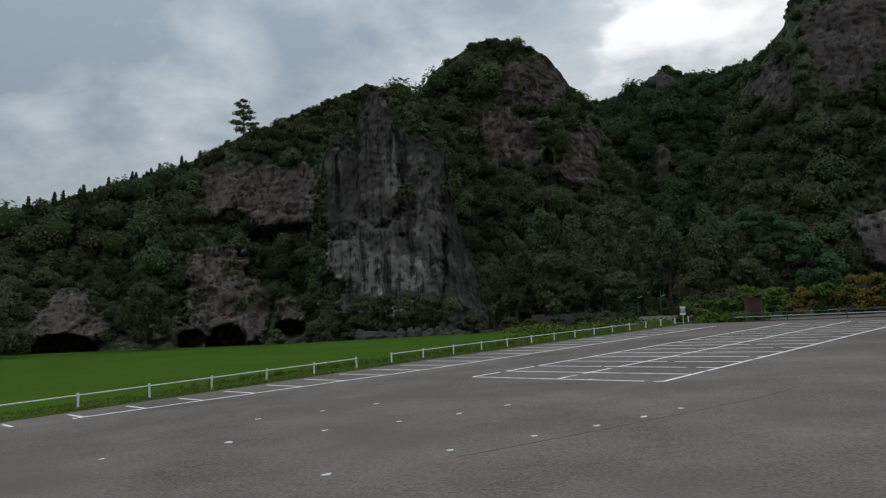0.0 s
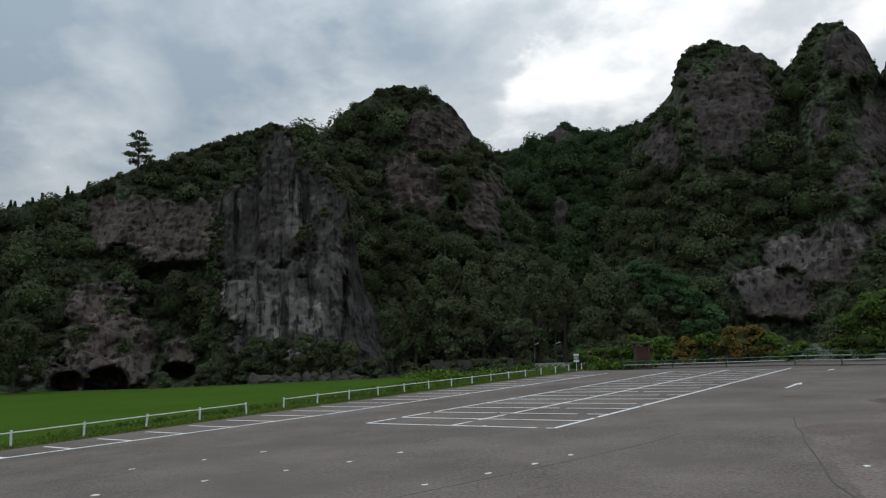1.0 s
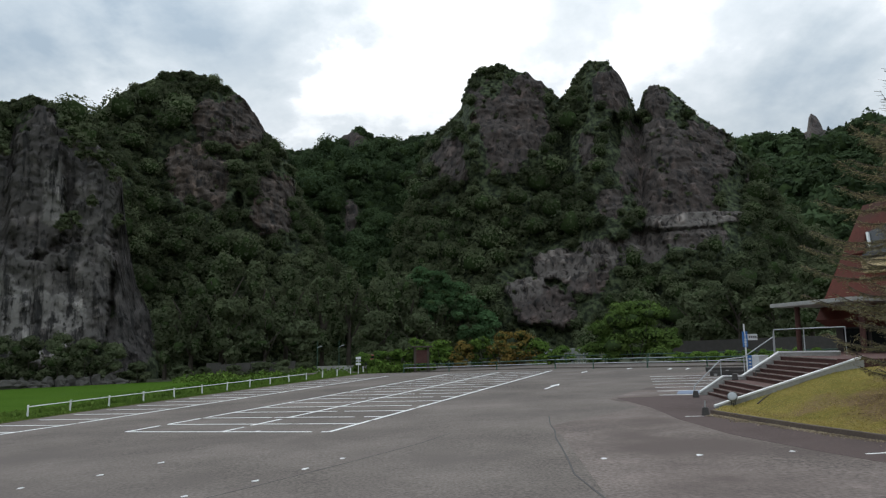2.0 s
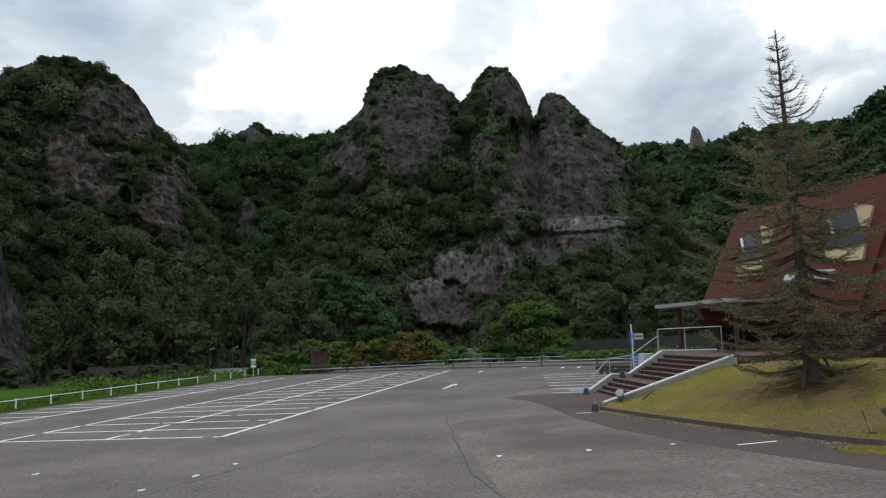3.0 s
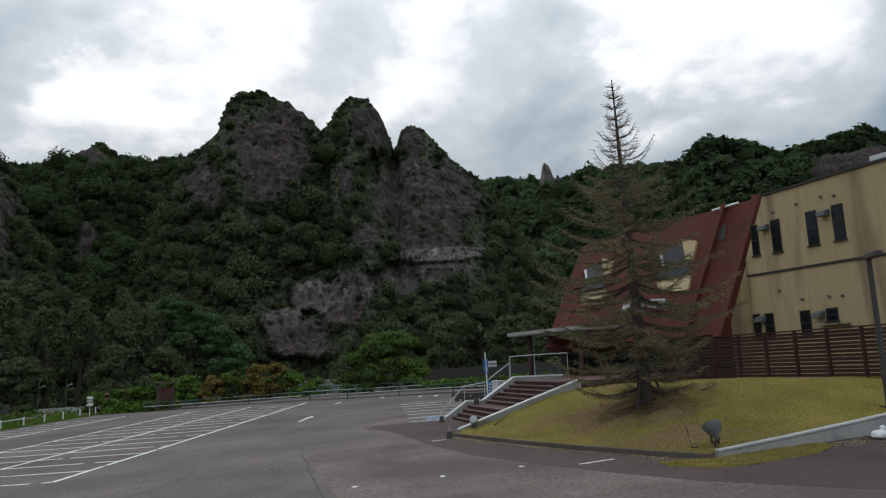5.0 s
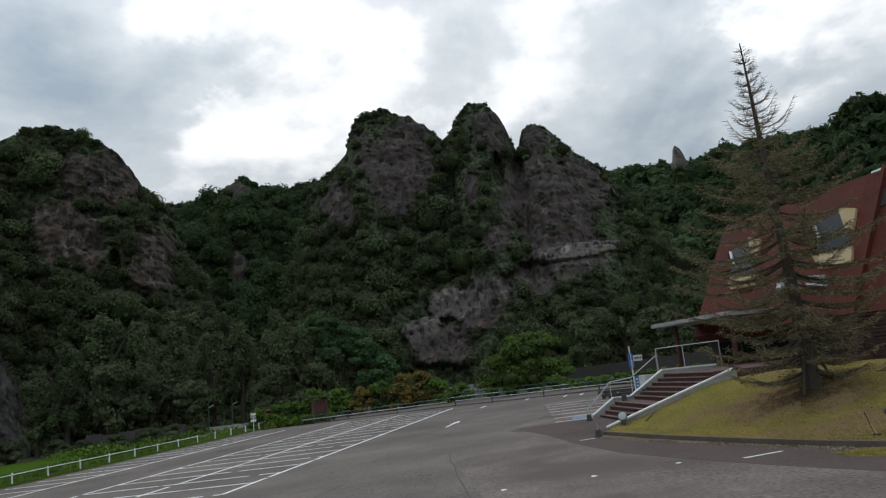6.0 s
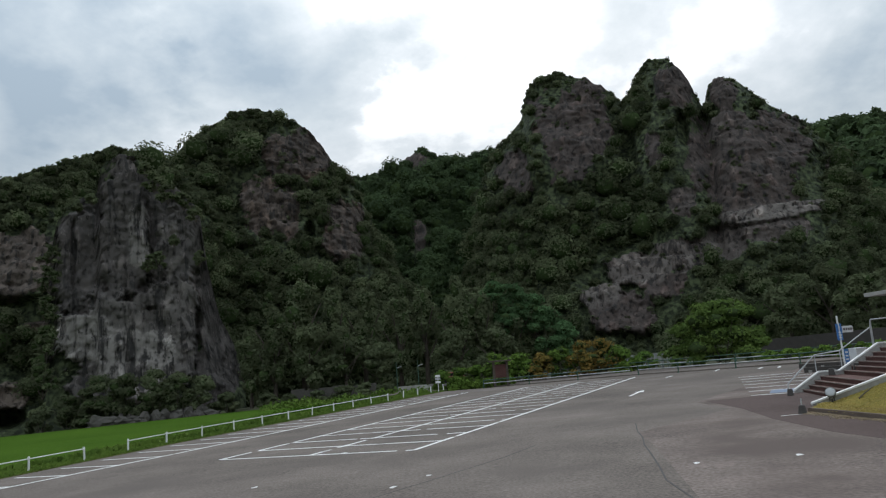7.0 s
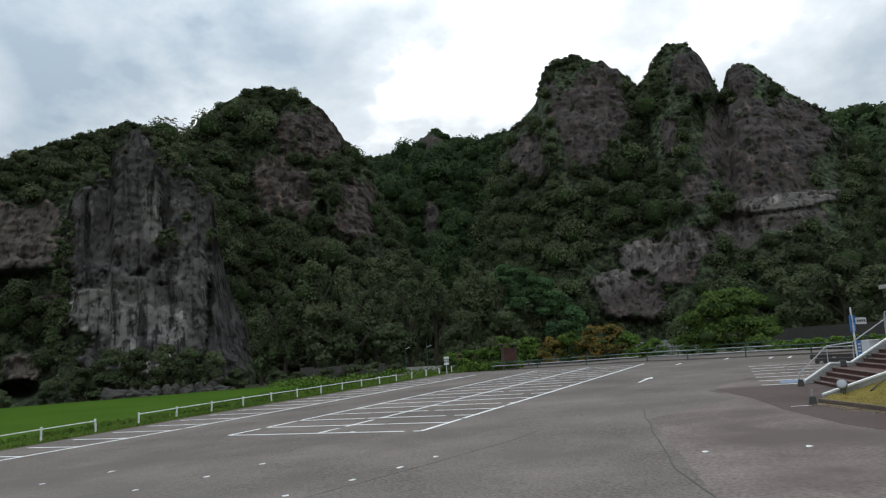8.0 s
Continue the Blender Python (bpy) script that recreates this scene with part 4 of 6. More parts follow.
def landscape_trees():
    tall = "tall dark broadleaf tree at the foot of the hill"
    k = 0
    for az, r, el, wide in ((-10.6, 112, 7.8, 9.5), (-8.0, 110, 7.0, 7.5), (-5.8, 112, 6.8, 8.0), (-12.8, 108, 5.4, 8.0), (-3.0, 116, 5.9, 8.0), (-0.9, 116, 6.4, 7.5), (1.8, 112, 7.1, 8.0), (3.8, 112, 5.6, 8.0), (6.2, 116, 5.0, 8.5), (-14.6, 110, 3.6, 7.0), (9.0, 116, 4.0, 8.0),
                            (26.5, 108, 4.0, 9.0), (29.2, 106, 5.0, 9.0), (32.0, 100, 4.2, 9.0), (34.0, 98, 5.6, 10.0), (-41.5, 108, 2.6, 8.0), (-51.5, 108, 1.8, 8.0), (-7.4, 106, 3.4, 8.5), (-10.2, 106, 3.8, 8.5), (1.2, 108, 2.8, 8.0), (4.6, 108, 2.6, 8.0), (-4.6, 107, 2.2, 8.0)):
        k += 1
        broadleaf("tree", az, r, 3.3 + r * math.tan(radians(el)), wide, LEAF_WOOD, tall, 6800, 0.28, k, group="trees at the foot of the hill")
    low = "low dark green bush below the cliff"
    for az, r, el, wide in ((-27.2, 106, -0.3, 6.0), (-25.2, 106, 1.1, 7.5), (-23.4, 105, 1.0, 7.0), (-21.6, 104, 1.2, 7.0), (-19.9, 104, 0.8, 6.0), (-18.0, 104, 0.4, 5.0), (-28.8, 106, -1.3, 4.0), (-16.4, 104, -1.0, 4.0), (-32.0, 104, -1.6, 3.5), (-13.4, 101, -1.4, 4.0), (-11.8, 99, -1.6, 3.5), (-9.6, 98, -1.5, 3.5), (-7.6, 97, -1.3, 4.0), (-5.8, 96, -1.2, 3.5), (-4.2, 95, -1.4, 3.0)):
        k += 1
        broadleaf("bush", az, r, 3.3 + r * math.tan(radians(el)), wide, LEAF_WOOD, low, 5200, 0.2, k, low=0.0, category="bush", group="bushes below the cliff", bark=False)
    # garden-like shrubs behind the road
    broadleaf("round_shrub", 21.7, 80, 3.3 + 80 * math.tan(radians(3.5)), 13.5, LEAF_SHRUB, "broad rounded shrub with green leaves", 20000, 0.19, 301, low=-0.05, category="shrub", bark=False, lobes=46, puff=0.6)
    shrubs = ((4.6, 84, 0.5, 4.4, 0), (6.4, 84, 0.4, 4.7, 0), (8.2, 83, 0.3, 4.2, 1), (9.8, 83, 0.6, 4.4, 0), (11.2, 82, 1.0, 4.7, 1), (12.8, 82, 1.1, 5.7, 1), (14.2, 82, 0.4, 4.4, 0), (16.0, 82, -0.3, 4.4, 0), (3.0, 85, -0.3, 3.9, 0), (1.4, 86, -0.4, 3.4, 0), (0.2, 86, -0.6, 3.1, 0))
    for az, r, el, wide, rust in shrubs:
        k += 1
        broadleaf("shrub", az, r, 3.3 + r * math.tan(radians(el)), wide, LEAF_RUST if rust else LEAF_BRIGHT, "rust-tinged shrub behind the road rail" if rust else "light green shrub behind the road rail", 2600, 0.17, k, low=0.0, category="shrub", group="shrubs behind the road", bark=False)
    for i in range(9):
        k += 1
        az = 25.0 + i * 1.15
        broadleaf("hedge_bush", az, 74 - i * 0.9, 3.3 - 74 * math.tan(radians(0.9 - 0.05 * i)), 2.6, LEAF_BRIGHT, "clipped light green hedge bush", 900, 0.16, k, low=0.0, category="hedge", group="hedge behind the road", bark=False)
    for az, r, el, wide in ((4.8, 115, 6.3, 8.5), (6.4, 115, 5.9, 8.0), (7.8, 115, 5.0, 8.0), (5.6, 114, 4.2, 8.5), (8.8, 114, 3.8, 7.5), (3.6, 115, 5.0, 7.5), (10.2, 114, 2.8, 7.0)):
        k += 1
        top = 3.3 + r * math.tan(radians(el))
        broadleaf("vine_thicket", az, r, top, wide, LEAF_VINE, "fresh green thicket overgrown with vines", 5200, 0.24, k, low=0.0, category="thicket", group="vine thickets on the slope", bark=False, z0=top - 7.5)
    # growth on ledges of the cliffs
    for az, r, el, wide, high in ((-28.7, 111.5, -0.5, 5.0, 5.0), (-28.5, 112, 2.2, 4.6, 5.0), (-28.5, 112.5, 4.6, 4.2, 4.4), (-28.4, 113.2, 6.8, 3.8, 4.0), (-28.2, 114, 8.8, 3.2, 2.8), (-21.3, 111.0, 8.5, 3.2, 2.6), (-21.9, 110.5, 8.2, 2.4, 1.8), (-20.4, 114, 13.4, 4.0, 3.0), (-19.3, 114, 12.9, 3.8, 2.8), (-21.4, 117, 14.2, 4.4, 3.2), (-22.0, 118, 15.3, 3.4, 2.4), (-18.4, 114, 12.0, 3.2, 2.6), (-25.7, 115, 13.2, 2.6, 1.6), (-26.6, 115, 12.6, 2.2, 1.4), (-18.2, 112.5, 8.6, 2.2, 2.4), (-35.2, 109, 2.6, 3.4, 2.6), (-37.6, 110, 0.6, 3.0, 2.4), (-34.6, 109, -0.2, 2.6, 2.0), (-45.0, 109, 0.4, 3.4, 2.6), (-48.2, 109, 0.6, 3.2, 2.6), (-20.0, 111, 10.2, 2.0, 1.6)):
        k += 1
        z = 3.3 + r * math.tan(radians(el))
        broadleaf("ledge_bush", az, r, z + high, wide, LEAF_WOOD, "small bush growing from a cliff ledge", 1000, 0.24, k, low=0.0, category="bush", group="ledge bushes", bark=False, z0=z)


landscape_trees()


def lone_pine():
    p = polar(-34.1, 146)
    z0 = 3.3 + 146 * math.tan(radians(13.1))
    ob = thing("pine_tree", (p.x, p.y, z0), "lone dark pine with flat layered branches on the ridge", "pine tree")
    h = 146 * (math.tan(radians(16.2)) - math.tan(radians(13.1)))
    part("trunk", tube((0, 0, -1.5), (0.2, 0, h * 0.95), 0.28, 0.06, 9), BARK, ob)
    g = np.random.default_rng(5)
    cs, rs, hs = [], [], []
    for k in range(15):
        f = 0.25 + 0.72 * k / 14
        t = k * 2.4
        s = (1 - f) * 3.6 + 0.8
        cs.append((s * 0.6 * math.cos(t), s * 0.6 * math.sin(t), h * f)); rs.append(0.55 * s + 0.4); hs.append(0.9)
    cs, rs, hs = np.array(cs), np.array(rs), np.array(hs)
    part("crown", quads_mesh("crown", crown_leaves(cs, rs, hs, 130, 0.26, 9), LEAF_WOOD), None, ob)


lone_pine()


def ridge_conifers():
    """Pointed conifers that stand out along the ridge lines."""
    for k in range(40):
        if k < 28:
            az = -50.8 + k * 0.5 + 0.12 * math.sin(k * 2.7)
            r, el = 149, float(np.interp(az, (-51, -45, -40, -37), (6.9, 8.7, 10.4, 11.5)))
        else:
            az = 31.5 + (k - 28) * 1.15
            r, el = 329, 14.6
        if abs(az - 35.2) < 0.8:
            continue
        high = (2.3 + 0.8 * math.sin(k * 1.9)) * (1.0 if r < 200 else 1.6)
        z = 3.3 + r * math.tan(radians(el)) - 1.0
        p = polar(az, r)
        ob = thing("conifer", (p.x, p.y, z), "dark pointed conifer on the ridge line", "conifer", "ridge conifers")
        part("trunk", tube((0, 0, -1), (0, 0, high * 0.9), 0.15, 0.04, 6), BARK, ob)
        f = np.linspace(0.1, 1.0, 9)
        cs = np.stack([0 * f, 0 * f, high * f], 1)
        rs = high * 0.26 * (1.08 - f) + 0.15
        part("crown", quads_mesh("crown", crown_leaves(cs, rs, rs * 0 + high * 0.22, 40, 0.3 if r < 200 else 0.5, 700 + k), LEAF_FAR), None, ob)


ridge_conifers()


def rubble():
    """Boulders along the far edge of the field."""
    g = random.Random(4)
    for k in range(46):
        az = -25.6 + 8.2 * k / 45 + g.uniform(-0.1, 0.1)
        r = 101.5 + g.uniform(-1.0, 1.5)
        p = polar(az, r)
        bm = bmesh.new()
        bmesh.ops.create_icosphere(bm, subdivisions=2, radius=1.0)
        s = (g.uniform(0.5, 1.5), g.uniform(0.5, 0.9), g.uniform(0.4, 1.0))
        o = Vector((k * 3.1, 0, 0))
        for v in bm.verts:
            v.co *= 1 + 0.6 * noise.noise(v.co * 1.7 + o)
            v.co = Vector((v.co.x * s[0], v.co.y * s[1], v.co.z * s[2]))
        ob = part("boulder", bm, BOULDER)
        ob.matrix_world = pose(p.x, p.y, -1.95 + 0.25 * s[2] + (k % 3) * 0.3, 0, 0, g.uniform(0, 180))
        tagged(ob, "rough grey boulder at the field's far edge", "boulder", "boulders at the field edge")


rubble()


def road_walls():
    a, b = polar(-11.6, 104, -0.3), polar(-5.0, 100, 0.0)
    n = 6
    for k in range(n):
        p, q = a.lerp(b, k / n), a.lerp(b, (k + 1) / n - 0.004)
        tagged(part("roadside_wall", beam(p, q, 0.4, -2, 1.2 - 0.12 * ((k * 5) % 3)), BOULDER), "weathered grey concrete roadside wall", "wall", "roadside wall", "structure")
    a, b = polar(-3.3, 92, -0.2), polar(1.2, 90, -0.1)
    tagged(part("road_parapet", beam(a, b, 0.3, -1, 0.75), CONCRETE), "low pale road parapet", "wall", kind="structure")
    a, b = polar(14.7, 86, 0.6), polar(18.2, 84, 0.8)
    wall = part("guard_parapet", beam(a, b, 0.3, 0.9, 1.75), CONCRETE)
    tagged(wall, "pale concrete parapet behind the shrubs", "wall", kind="structure")
    for k in range(9):
        p = a.lerp(b, k / 8)
        part("baluster", box(p.x - 0.12, p.y - 0.3, p.z - 1.2, p.x + 0.12, p.y - 0.05, p.z + 1.78), GALVANISED, wall)
    a, b = polar(24.5, 92, 0.5), polar(36, 78, 1.0)
    tagged(part("block_wall", beam(a, b, 0.3, -1.5, 2.6), BROWN_STEEL), "dark block wall behind the hedge", "wall", kind="structure")


road_walls()


def roadside_weeds():
    """Bright grass and scrub between the car park, the road and the hill."""
    g = np.random.default_rng(61)
    k = 16000
    az = np.where(g.random(k) < 0.5, g.uniform(0.6, 6.0, k), g.uniform(-14, 4, k))
    near = az > 0.6
    r = np.where(near, g.uniform(79, 88, k), g.uniform(86, 99, k))
    a = np.radians(az)
    x, y = r * np.sin(a), r * np.cos(a)
    hgt = np.abs(vnoise(x / 2.5, y / 2.5, x * 0, 63, 3)) * np.where(near, 2.4, 1.7) * g.random(k) + 0.1
    c = np.stack([x, y, SLOPE * x - 0.35 + hgt], 1)
    nor = g.normal(size=(k, 3)); nor[:, 2] += 0.5; nor /= np.linalg.norm(nor, axis=1, keepdims=True)
    tagged(new("roadside_weeds", quads_mesh("roadside_weeds", leaf_quads(c, nor, g.uniform(0.12, 0.28, k), 65), LEAF_BRIGHT, g.random(k))), "light green roadside weeds and scrub", "weeds", kind="stuff")


roadside_weeds()


def parked_car():
    p = polar(0.95, 96, 0.35)
    c = thing("car", p, "small faded red car on the far road", "car", turn=12)
    bm = box(-1.7, -0.75, 0.35, 1.7, 0.75, 0.95, 0.12)
    part("body", bm, CAR_PAINT, c)
    bm = bmesh.new()
    lo = [(-1.3, -0.7, 0.95), (0.8, -0.7, 0.95), (0.8, 0.7, 0.95), (-1.3, 0.7, 0.95)]
    hi = [(-1.0, -0.6, 1.5), (0.3, -0.6, 1.5), (0.3, 0.6, 1.5), (-1.0, 0.6, 1.5)]
    a, b = [bm.verts.new(v) for v in lo], [bm.verts.new(v) for v in hi]
    bm.faces.new(b); bm.faces.new(a[::-1])
    for i in range(4):
        bm.faces.new((a[i], a[(i + 1) % 4], b[(i + 1) % 4], b[i]))
    part("cabin", bm, CAR_PAINT, c)
    for sy in (-0.69, 0.69):
        part("side_window", box(-0.95, sy - 0.02, 1.02, 0.4, sy + 0.02, 1.36), GLASS_DARK, c, "dark side window")
    for sx in (-1.05, 1.05):
        for sy in (-0.72, 0.72):
            part("wheel", tube((sx, sy - 0.1, 0.3), (sx, sy + 0.1, 0.3), 0.3, sides=16), TYRE, c)


parked_car()

# ---- car park markings


def line(a, b, width=0.17, name="bay_line", label="worn white painted bay line"):
    a, b = Vector(a), Vector(b)
    if (a.x - BREAK) * (b.x - BREAK) < 0:
        c = a.lerp(b, (BREAK - a.x) / (b.x - a.x))
        c.z = gz(c.x)
        bm = beam(c, b, width, -0.05, 0.006, beam(a, c, width, -0.05, 0.006))
    else:
        bm = beam(a, b, width, -0.05, 0.006)
    ob = part(name, bm, PAINT)
    return tagged(ob, label, "road marking", "painted lines of the car park", "structure")


def broken(u0, v0, u1, v1, width=0.17, gaps=()):
    """A painted line from (u0, v0) to (u1, v1), left out between the given parts of its length."""
    cuts = [0.0] + [g for pair in gaps for g in pair] + [1.0]
    for k in range(0, len(cuts), 2):
        f, g = cuts[k], cuts[k + 1]
        line(W(u0 + (u1 - u0) * f, v0 + (v1 - v0) * f), W(u0 + (u1 - u0) * g, v0 + (v1 - v0) * g), width)


patch = part("asphalt_patch", prism([tuple(W(u, v).xy) for u, v in ((18.3, 1.6), (20.9, 8.0), (19.0, 12.0), (24, 36), (60, 26), (70, -30), (40, -40), (24.5, -22), (22.0, -10.2), (20.6, -5.5), (19.3, -1.2))], tilt_z(-0.1), tilt_z(0.002)), ASPHALT_OLD)
tagged(patch, "older coarse grey asphalt", "paving", kind="structure")
seam = [(17.6, 4.6), (18.2, 2.0), (18.7, 0.4), (19.1, -1.4), (19.66, -3.29), (20.2, -5.2), (20.75, -7.3), (22.0, -10.2), (22.9, -14), (24.5, -22)]
for a, b in zip(seam, seam[1:]):
    tagged(part("tar_seam", beam(W(*a), W(*b), 0.045, -0.05, 0.0065), TAR), "dark crack along the asphalt joint", "crack", "asphalt cracks", "structure")
crack = [(12.3, -13.6), (13.4, -9.6), (14.2, -6.2), (14.9, -2.8), (15.1, -0.4)]
for a, b in zip(crack, crack[1:]):
    tagged(part("tar_seam", beam(W(*a), W(*b), 0.03, -0.05, 0.0045), TAR), "thin dark crack in the asphalt", "crack", "asphalt cracks", "structure")
broken(0, 0, 0, 40.5, gaps=[(0.05, 0.064), (0.118, 0.13), (0.33, 0.337), (0.5, 0.51)])
broken(5, 0, 5, 41, gaps=[(0.036, 0.05), (0.105, 0.118), (0.27, 0.276)])
broken(10, 0, 10, 41.5, gaps=[(0.085, 0.092), (0.205, 0.213)])
broken(-6.2, 3.2, -6.2, 40.2)
broken(-7.9, -15.5, -6.2, 3.0)
for k in range(17):
    v = 2.5 * k
    broken(0.06, v, 9.94, v, 0.15, gaps=[[(0.925, 0.97)], [], [(0.4, 0.42), (0.85, 0.9)], [(0.62, 0.66)]][k % 4])
for k in range(24):
    v = -20.1 + 2.5 * k
    if v < 39:
        broken(-11.2 + inset(v), v, -6.27 - 0.092 * max(0.0, 3.0 - v), v, 0.15)
for k in range(7):
    v = 13.6 + 2.5 * k
    broken(21.4 - 0.28 * k, v, 26.2, v, 0.15)
line(W(14.25, 19.3), W(14.25, 22.4), 0.16, "arrow_marking", "white painted direction arrow on asphalt")
part("arrow_head", prism([tuple(W(u, v).xy) for u, v in ((13.95, 22.0), (14.55, 22.0), (14.3, 23.4))], tilt_z(-0.05), tilt_z(0.006)), PAINT, bpy.data.objects["arrow_marking"])
for u, v in ((13.6, 36.5), (20.6, 37.6), (17.0, 40.4), (22.0, 37.0)):
    line(W(u, v), W(u + 0.15, v + 1.6), 0.2, "lane_dash", "short white lane dash on asphalt")
line(W(22.9, 4.2), W(24.3, 4.6), 0.18, "bay_line")
line(W(27.4, -4.0), W(28.5, -3.5), 0.22, "bay_line", "faded white patch of paint")
spots = ((3.5, -18.25), (4.74, -15.23), (10.91, -16.19), (11.59, -13.12), (5.92, -12.74), (2.75, -8.22), (6.92, -10.69), (7.7, -8.84), (8.03, -6.83), (12.34, -10.86), (12.99, -9.02), (13.41, -7.35), (13.65, -5.69), (21.15, -5.15), (23.52, -4.45), (25.8, -3.7), (1.35, -12.34), (6.6, 0.2), (2.12, -10.2))
for k, (u, v) in enumerate(spots):
    w = 0.12 + 0.03 * (k % 3)
    long = 0.34 if k in (1,) else 0.2
    corners = [tuple(W(u + long / 2 * math.cos(t) * (0.8 + 0.3 * math.sin(3 * t + k)), v + w / 2 * 1.6 * math.sin(t)).xy) for t in [i * math.tau / 7 for i in range(7)]]
    ob = part("paint_fleck", prism(corners, tilt_z(-0.03), tilt_z(0.007)), WHITE)
    tagged(ob, "chipped white paint mark on the asphalt", "road marking", "paint marks", "structure")
brown = part("brown_paving", prism([tuple(W(u, v).xy) for u, v in ((19.4, 12.3), (22.6, 13.2), (24.6, 13.4), (24.2, 7.2), (31.2, -4.6), (39, -1.6), (60, 6), (66, -18), (46, -15), (38, -12.4), (32.2, -9.6), (29.6, -7.6), (27.9, -5.6), (26.4, -3.6), (24.4, -0.6), (22.7, 3.4), (21.4, 7.6), (20.2, 10.4))], tilt_z(-0.1), tilt_z(0.006)), RED_ASPHALT)
tagged(brown, "red-brown asphalt strip beside the lawn", "paving", kind="structure")

tagged(part("blue_bay_patch", prism([tuple(W(u, v).xy) for u, v in ((22.2, 14.1), (24.2, 14.1), (24.2, 16.0), (22.2, 16.0))], tilt_z(-0.05), tilt_z(0.008)), BLUE_FADED), "faded blue painted bay beside the stairs", "road marking", kind="structure")

# ---- white pipe fence along the rice field


def white_post():
    ob = thing("fence_post", label="short white steel pipe post of the field fence", category="fence post", group="white field fence")
    part("pipe", tube((0, 0, -0.3), (0, 0, 0.74), 0.055, sides=12), WHITE, ob)
    cap = bmesh.new()
    bmesh.ops.create_uvsphere(cap, u_segments=12, v_segments=6, radius=0.062, matrix=Matrix.Translation((0, 0, 0.74)) @ Matrix.Diagonal((1, 1, 0.6, 1)))
    part("cap", cap, WHITE, ob, smooth=True)
    return ob


first_post = white_post()
posts = [2.48 - 3.34 * k for k in range(22, -1, -1)] + [5.5 + 3.02 * k for k in range(15)]
for k, v in enumerate(posts):
    p = W(-12.75 + inset(v), v)
    m = pose(p.x, p.y, p.z, 2.5 * math.sin(k * 2.1), 3 * math.sin(k * 1.3 + 1), 0)
    if k == 0:
        first_post.matrix_world = m
    else:
        copy_thing(first_post, m)
for k, (v0, v1) in enumerate(zip(posts, posts[1:])):
    if 2.0 < v0 < 4.0 or v1 > 36.2:
        continue
    ob = part("fence_rail", tube(W(-12.75 + inset(v0), v0, 0.66), W(-12.75 + inset(v1), v1, 0.66), 0.032, sides=8), WHITE)
    tagged(ob, "white steel pipe rail between fence posts", "fence rail", "white field fence")

# ---- green guard rails at the far edge


def guard_rail(run, every, height, mat, label):
    pts = [W(u, v) for u, v in run]
    n = 0
    for a, b in zip(pts, pts[1:]):
        k = max(1, round((b - a).length / every))
        for i in range(k):
            p, q = a.lerp(b, i / k), a.lerp(b, (i + 1) / k)
            sec = thing("guard_rail", p, label, "guard rail", "guard rails of the car park")
            d = q - p
            part("post", tube((0, 0, -0.3), (0, 0, height), 0.06, sides=8), mat, sec)
            part("foot", box(-0.12, -0.12, -0.02, 0.12, 0.12, 0.03, 0.01), mat, sec)
            for z in (height - 0.08, height * 0.55):
                part("rail", tube((0, 0, z), (d.x, d.y, d.z + z), 0.045, sides=8), mat if z > height * 0.7 else GALVANISED, sec)


guard_rail(((-7, 46.0), (8.8, 45.1)), 5.2, 0.9, GREEN_RAIL, "green steel pipe guard rail at the car park edge")
guard_rail(((9.6, 45.0), (13.6, 43.0), (23.6, 39.9), (60, 29.5)), 5.2, 0.9, GREEN_RAIL, "green steel pipe guard rail at the car park edge")
guard_rail(((-8, 55.5), (9, 53.8), (18, 50.2), (60, 37)), 5.0, 1.0, GREEN_RAIL, "green steel road rail across the lane")

# ---- lawn mound, kerb, wall


KX, KY = (15.25, 14.74, 14.25, 13.8, 13.6, 13.43), (14.4, 16.1, 18.7, 21.8, 24.2, 26.4)     # the kerb's line


def wall_top(x):
    return 0.70 + 0.088 * (x - 15.6)


def lawn_z(x, y):
    """The lawn climbs from its kerb to the level of the building, and less steeply beside the low wall."""
    d = x - 15.2
    edge = float(np.interp(y, KY, KX))
    bank = 0.64 + 0.33 * d if d > 0 else 0.64 + (0.64 - gz(edge) - 0.12) * d / (15.3 - edge)
    bank = bank if bank < 1.8 else 2.28 - 0.48 * math.exp(-(bank - 1.8) / 0.48)
    t = max(0.0, min(1.0, (y - 14.2) / 5.5))
    t = t * t * (3 - 2 * t)
    return wall_top(x) * (1 - t) - 0.03 + bank * t


def lawn_south(x):
    return float(np.interp(x, (15.6, 18.0, 20.4, 22.8, 25.2, 28.5, 33), (14.6, 14.3, 14.1, 13.95, 13.8, 13.6, 13.4))) + 0.1


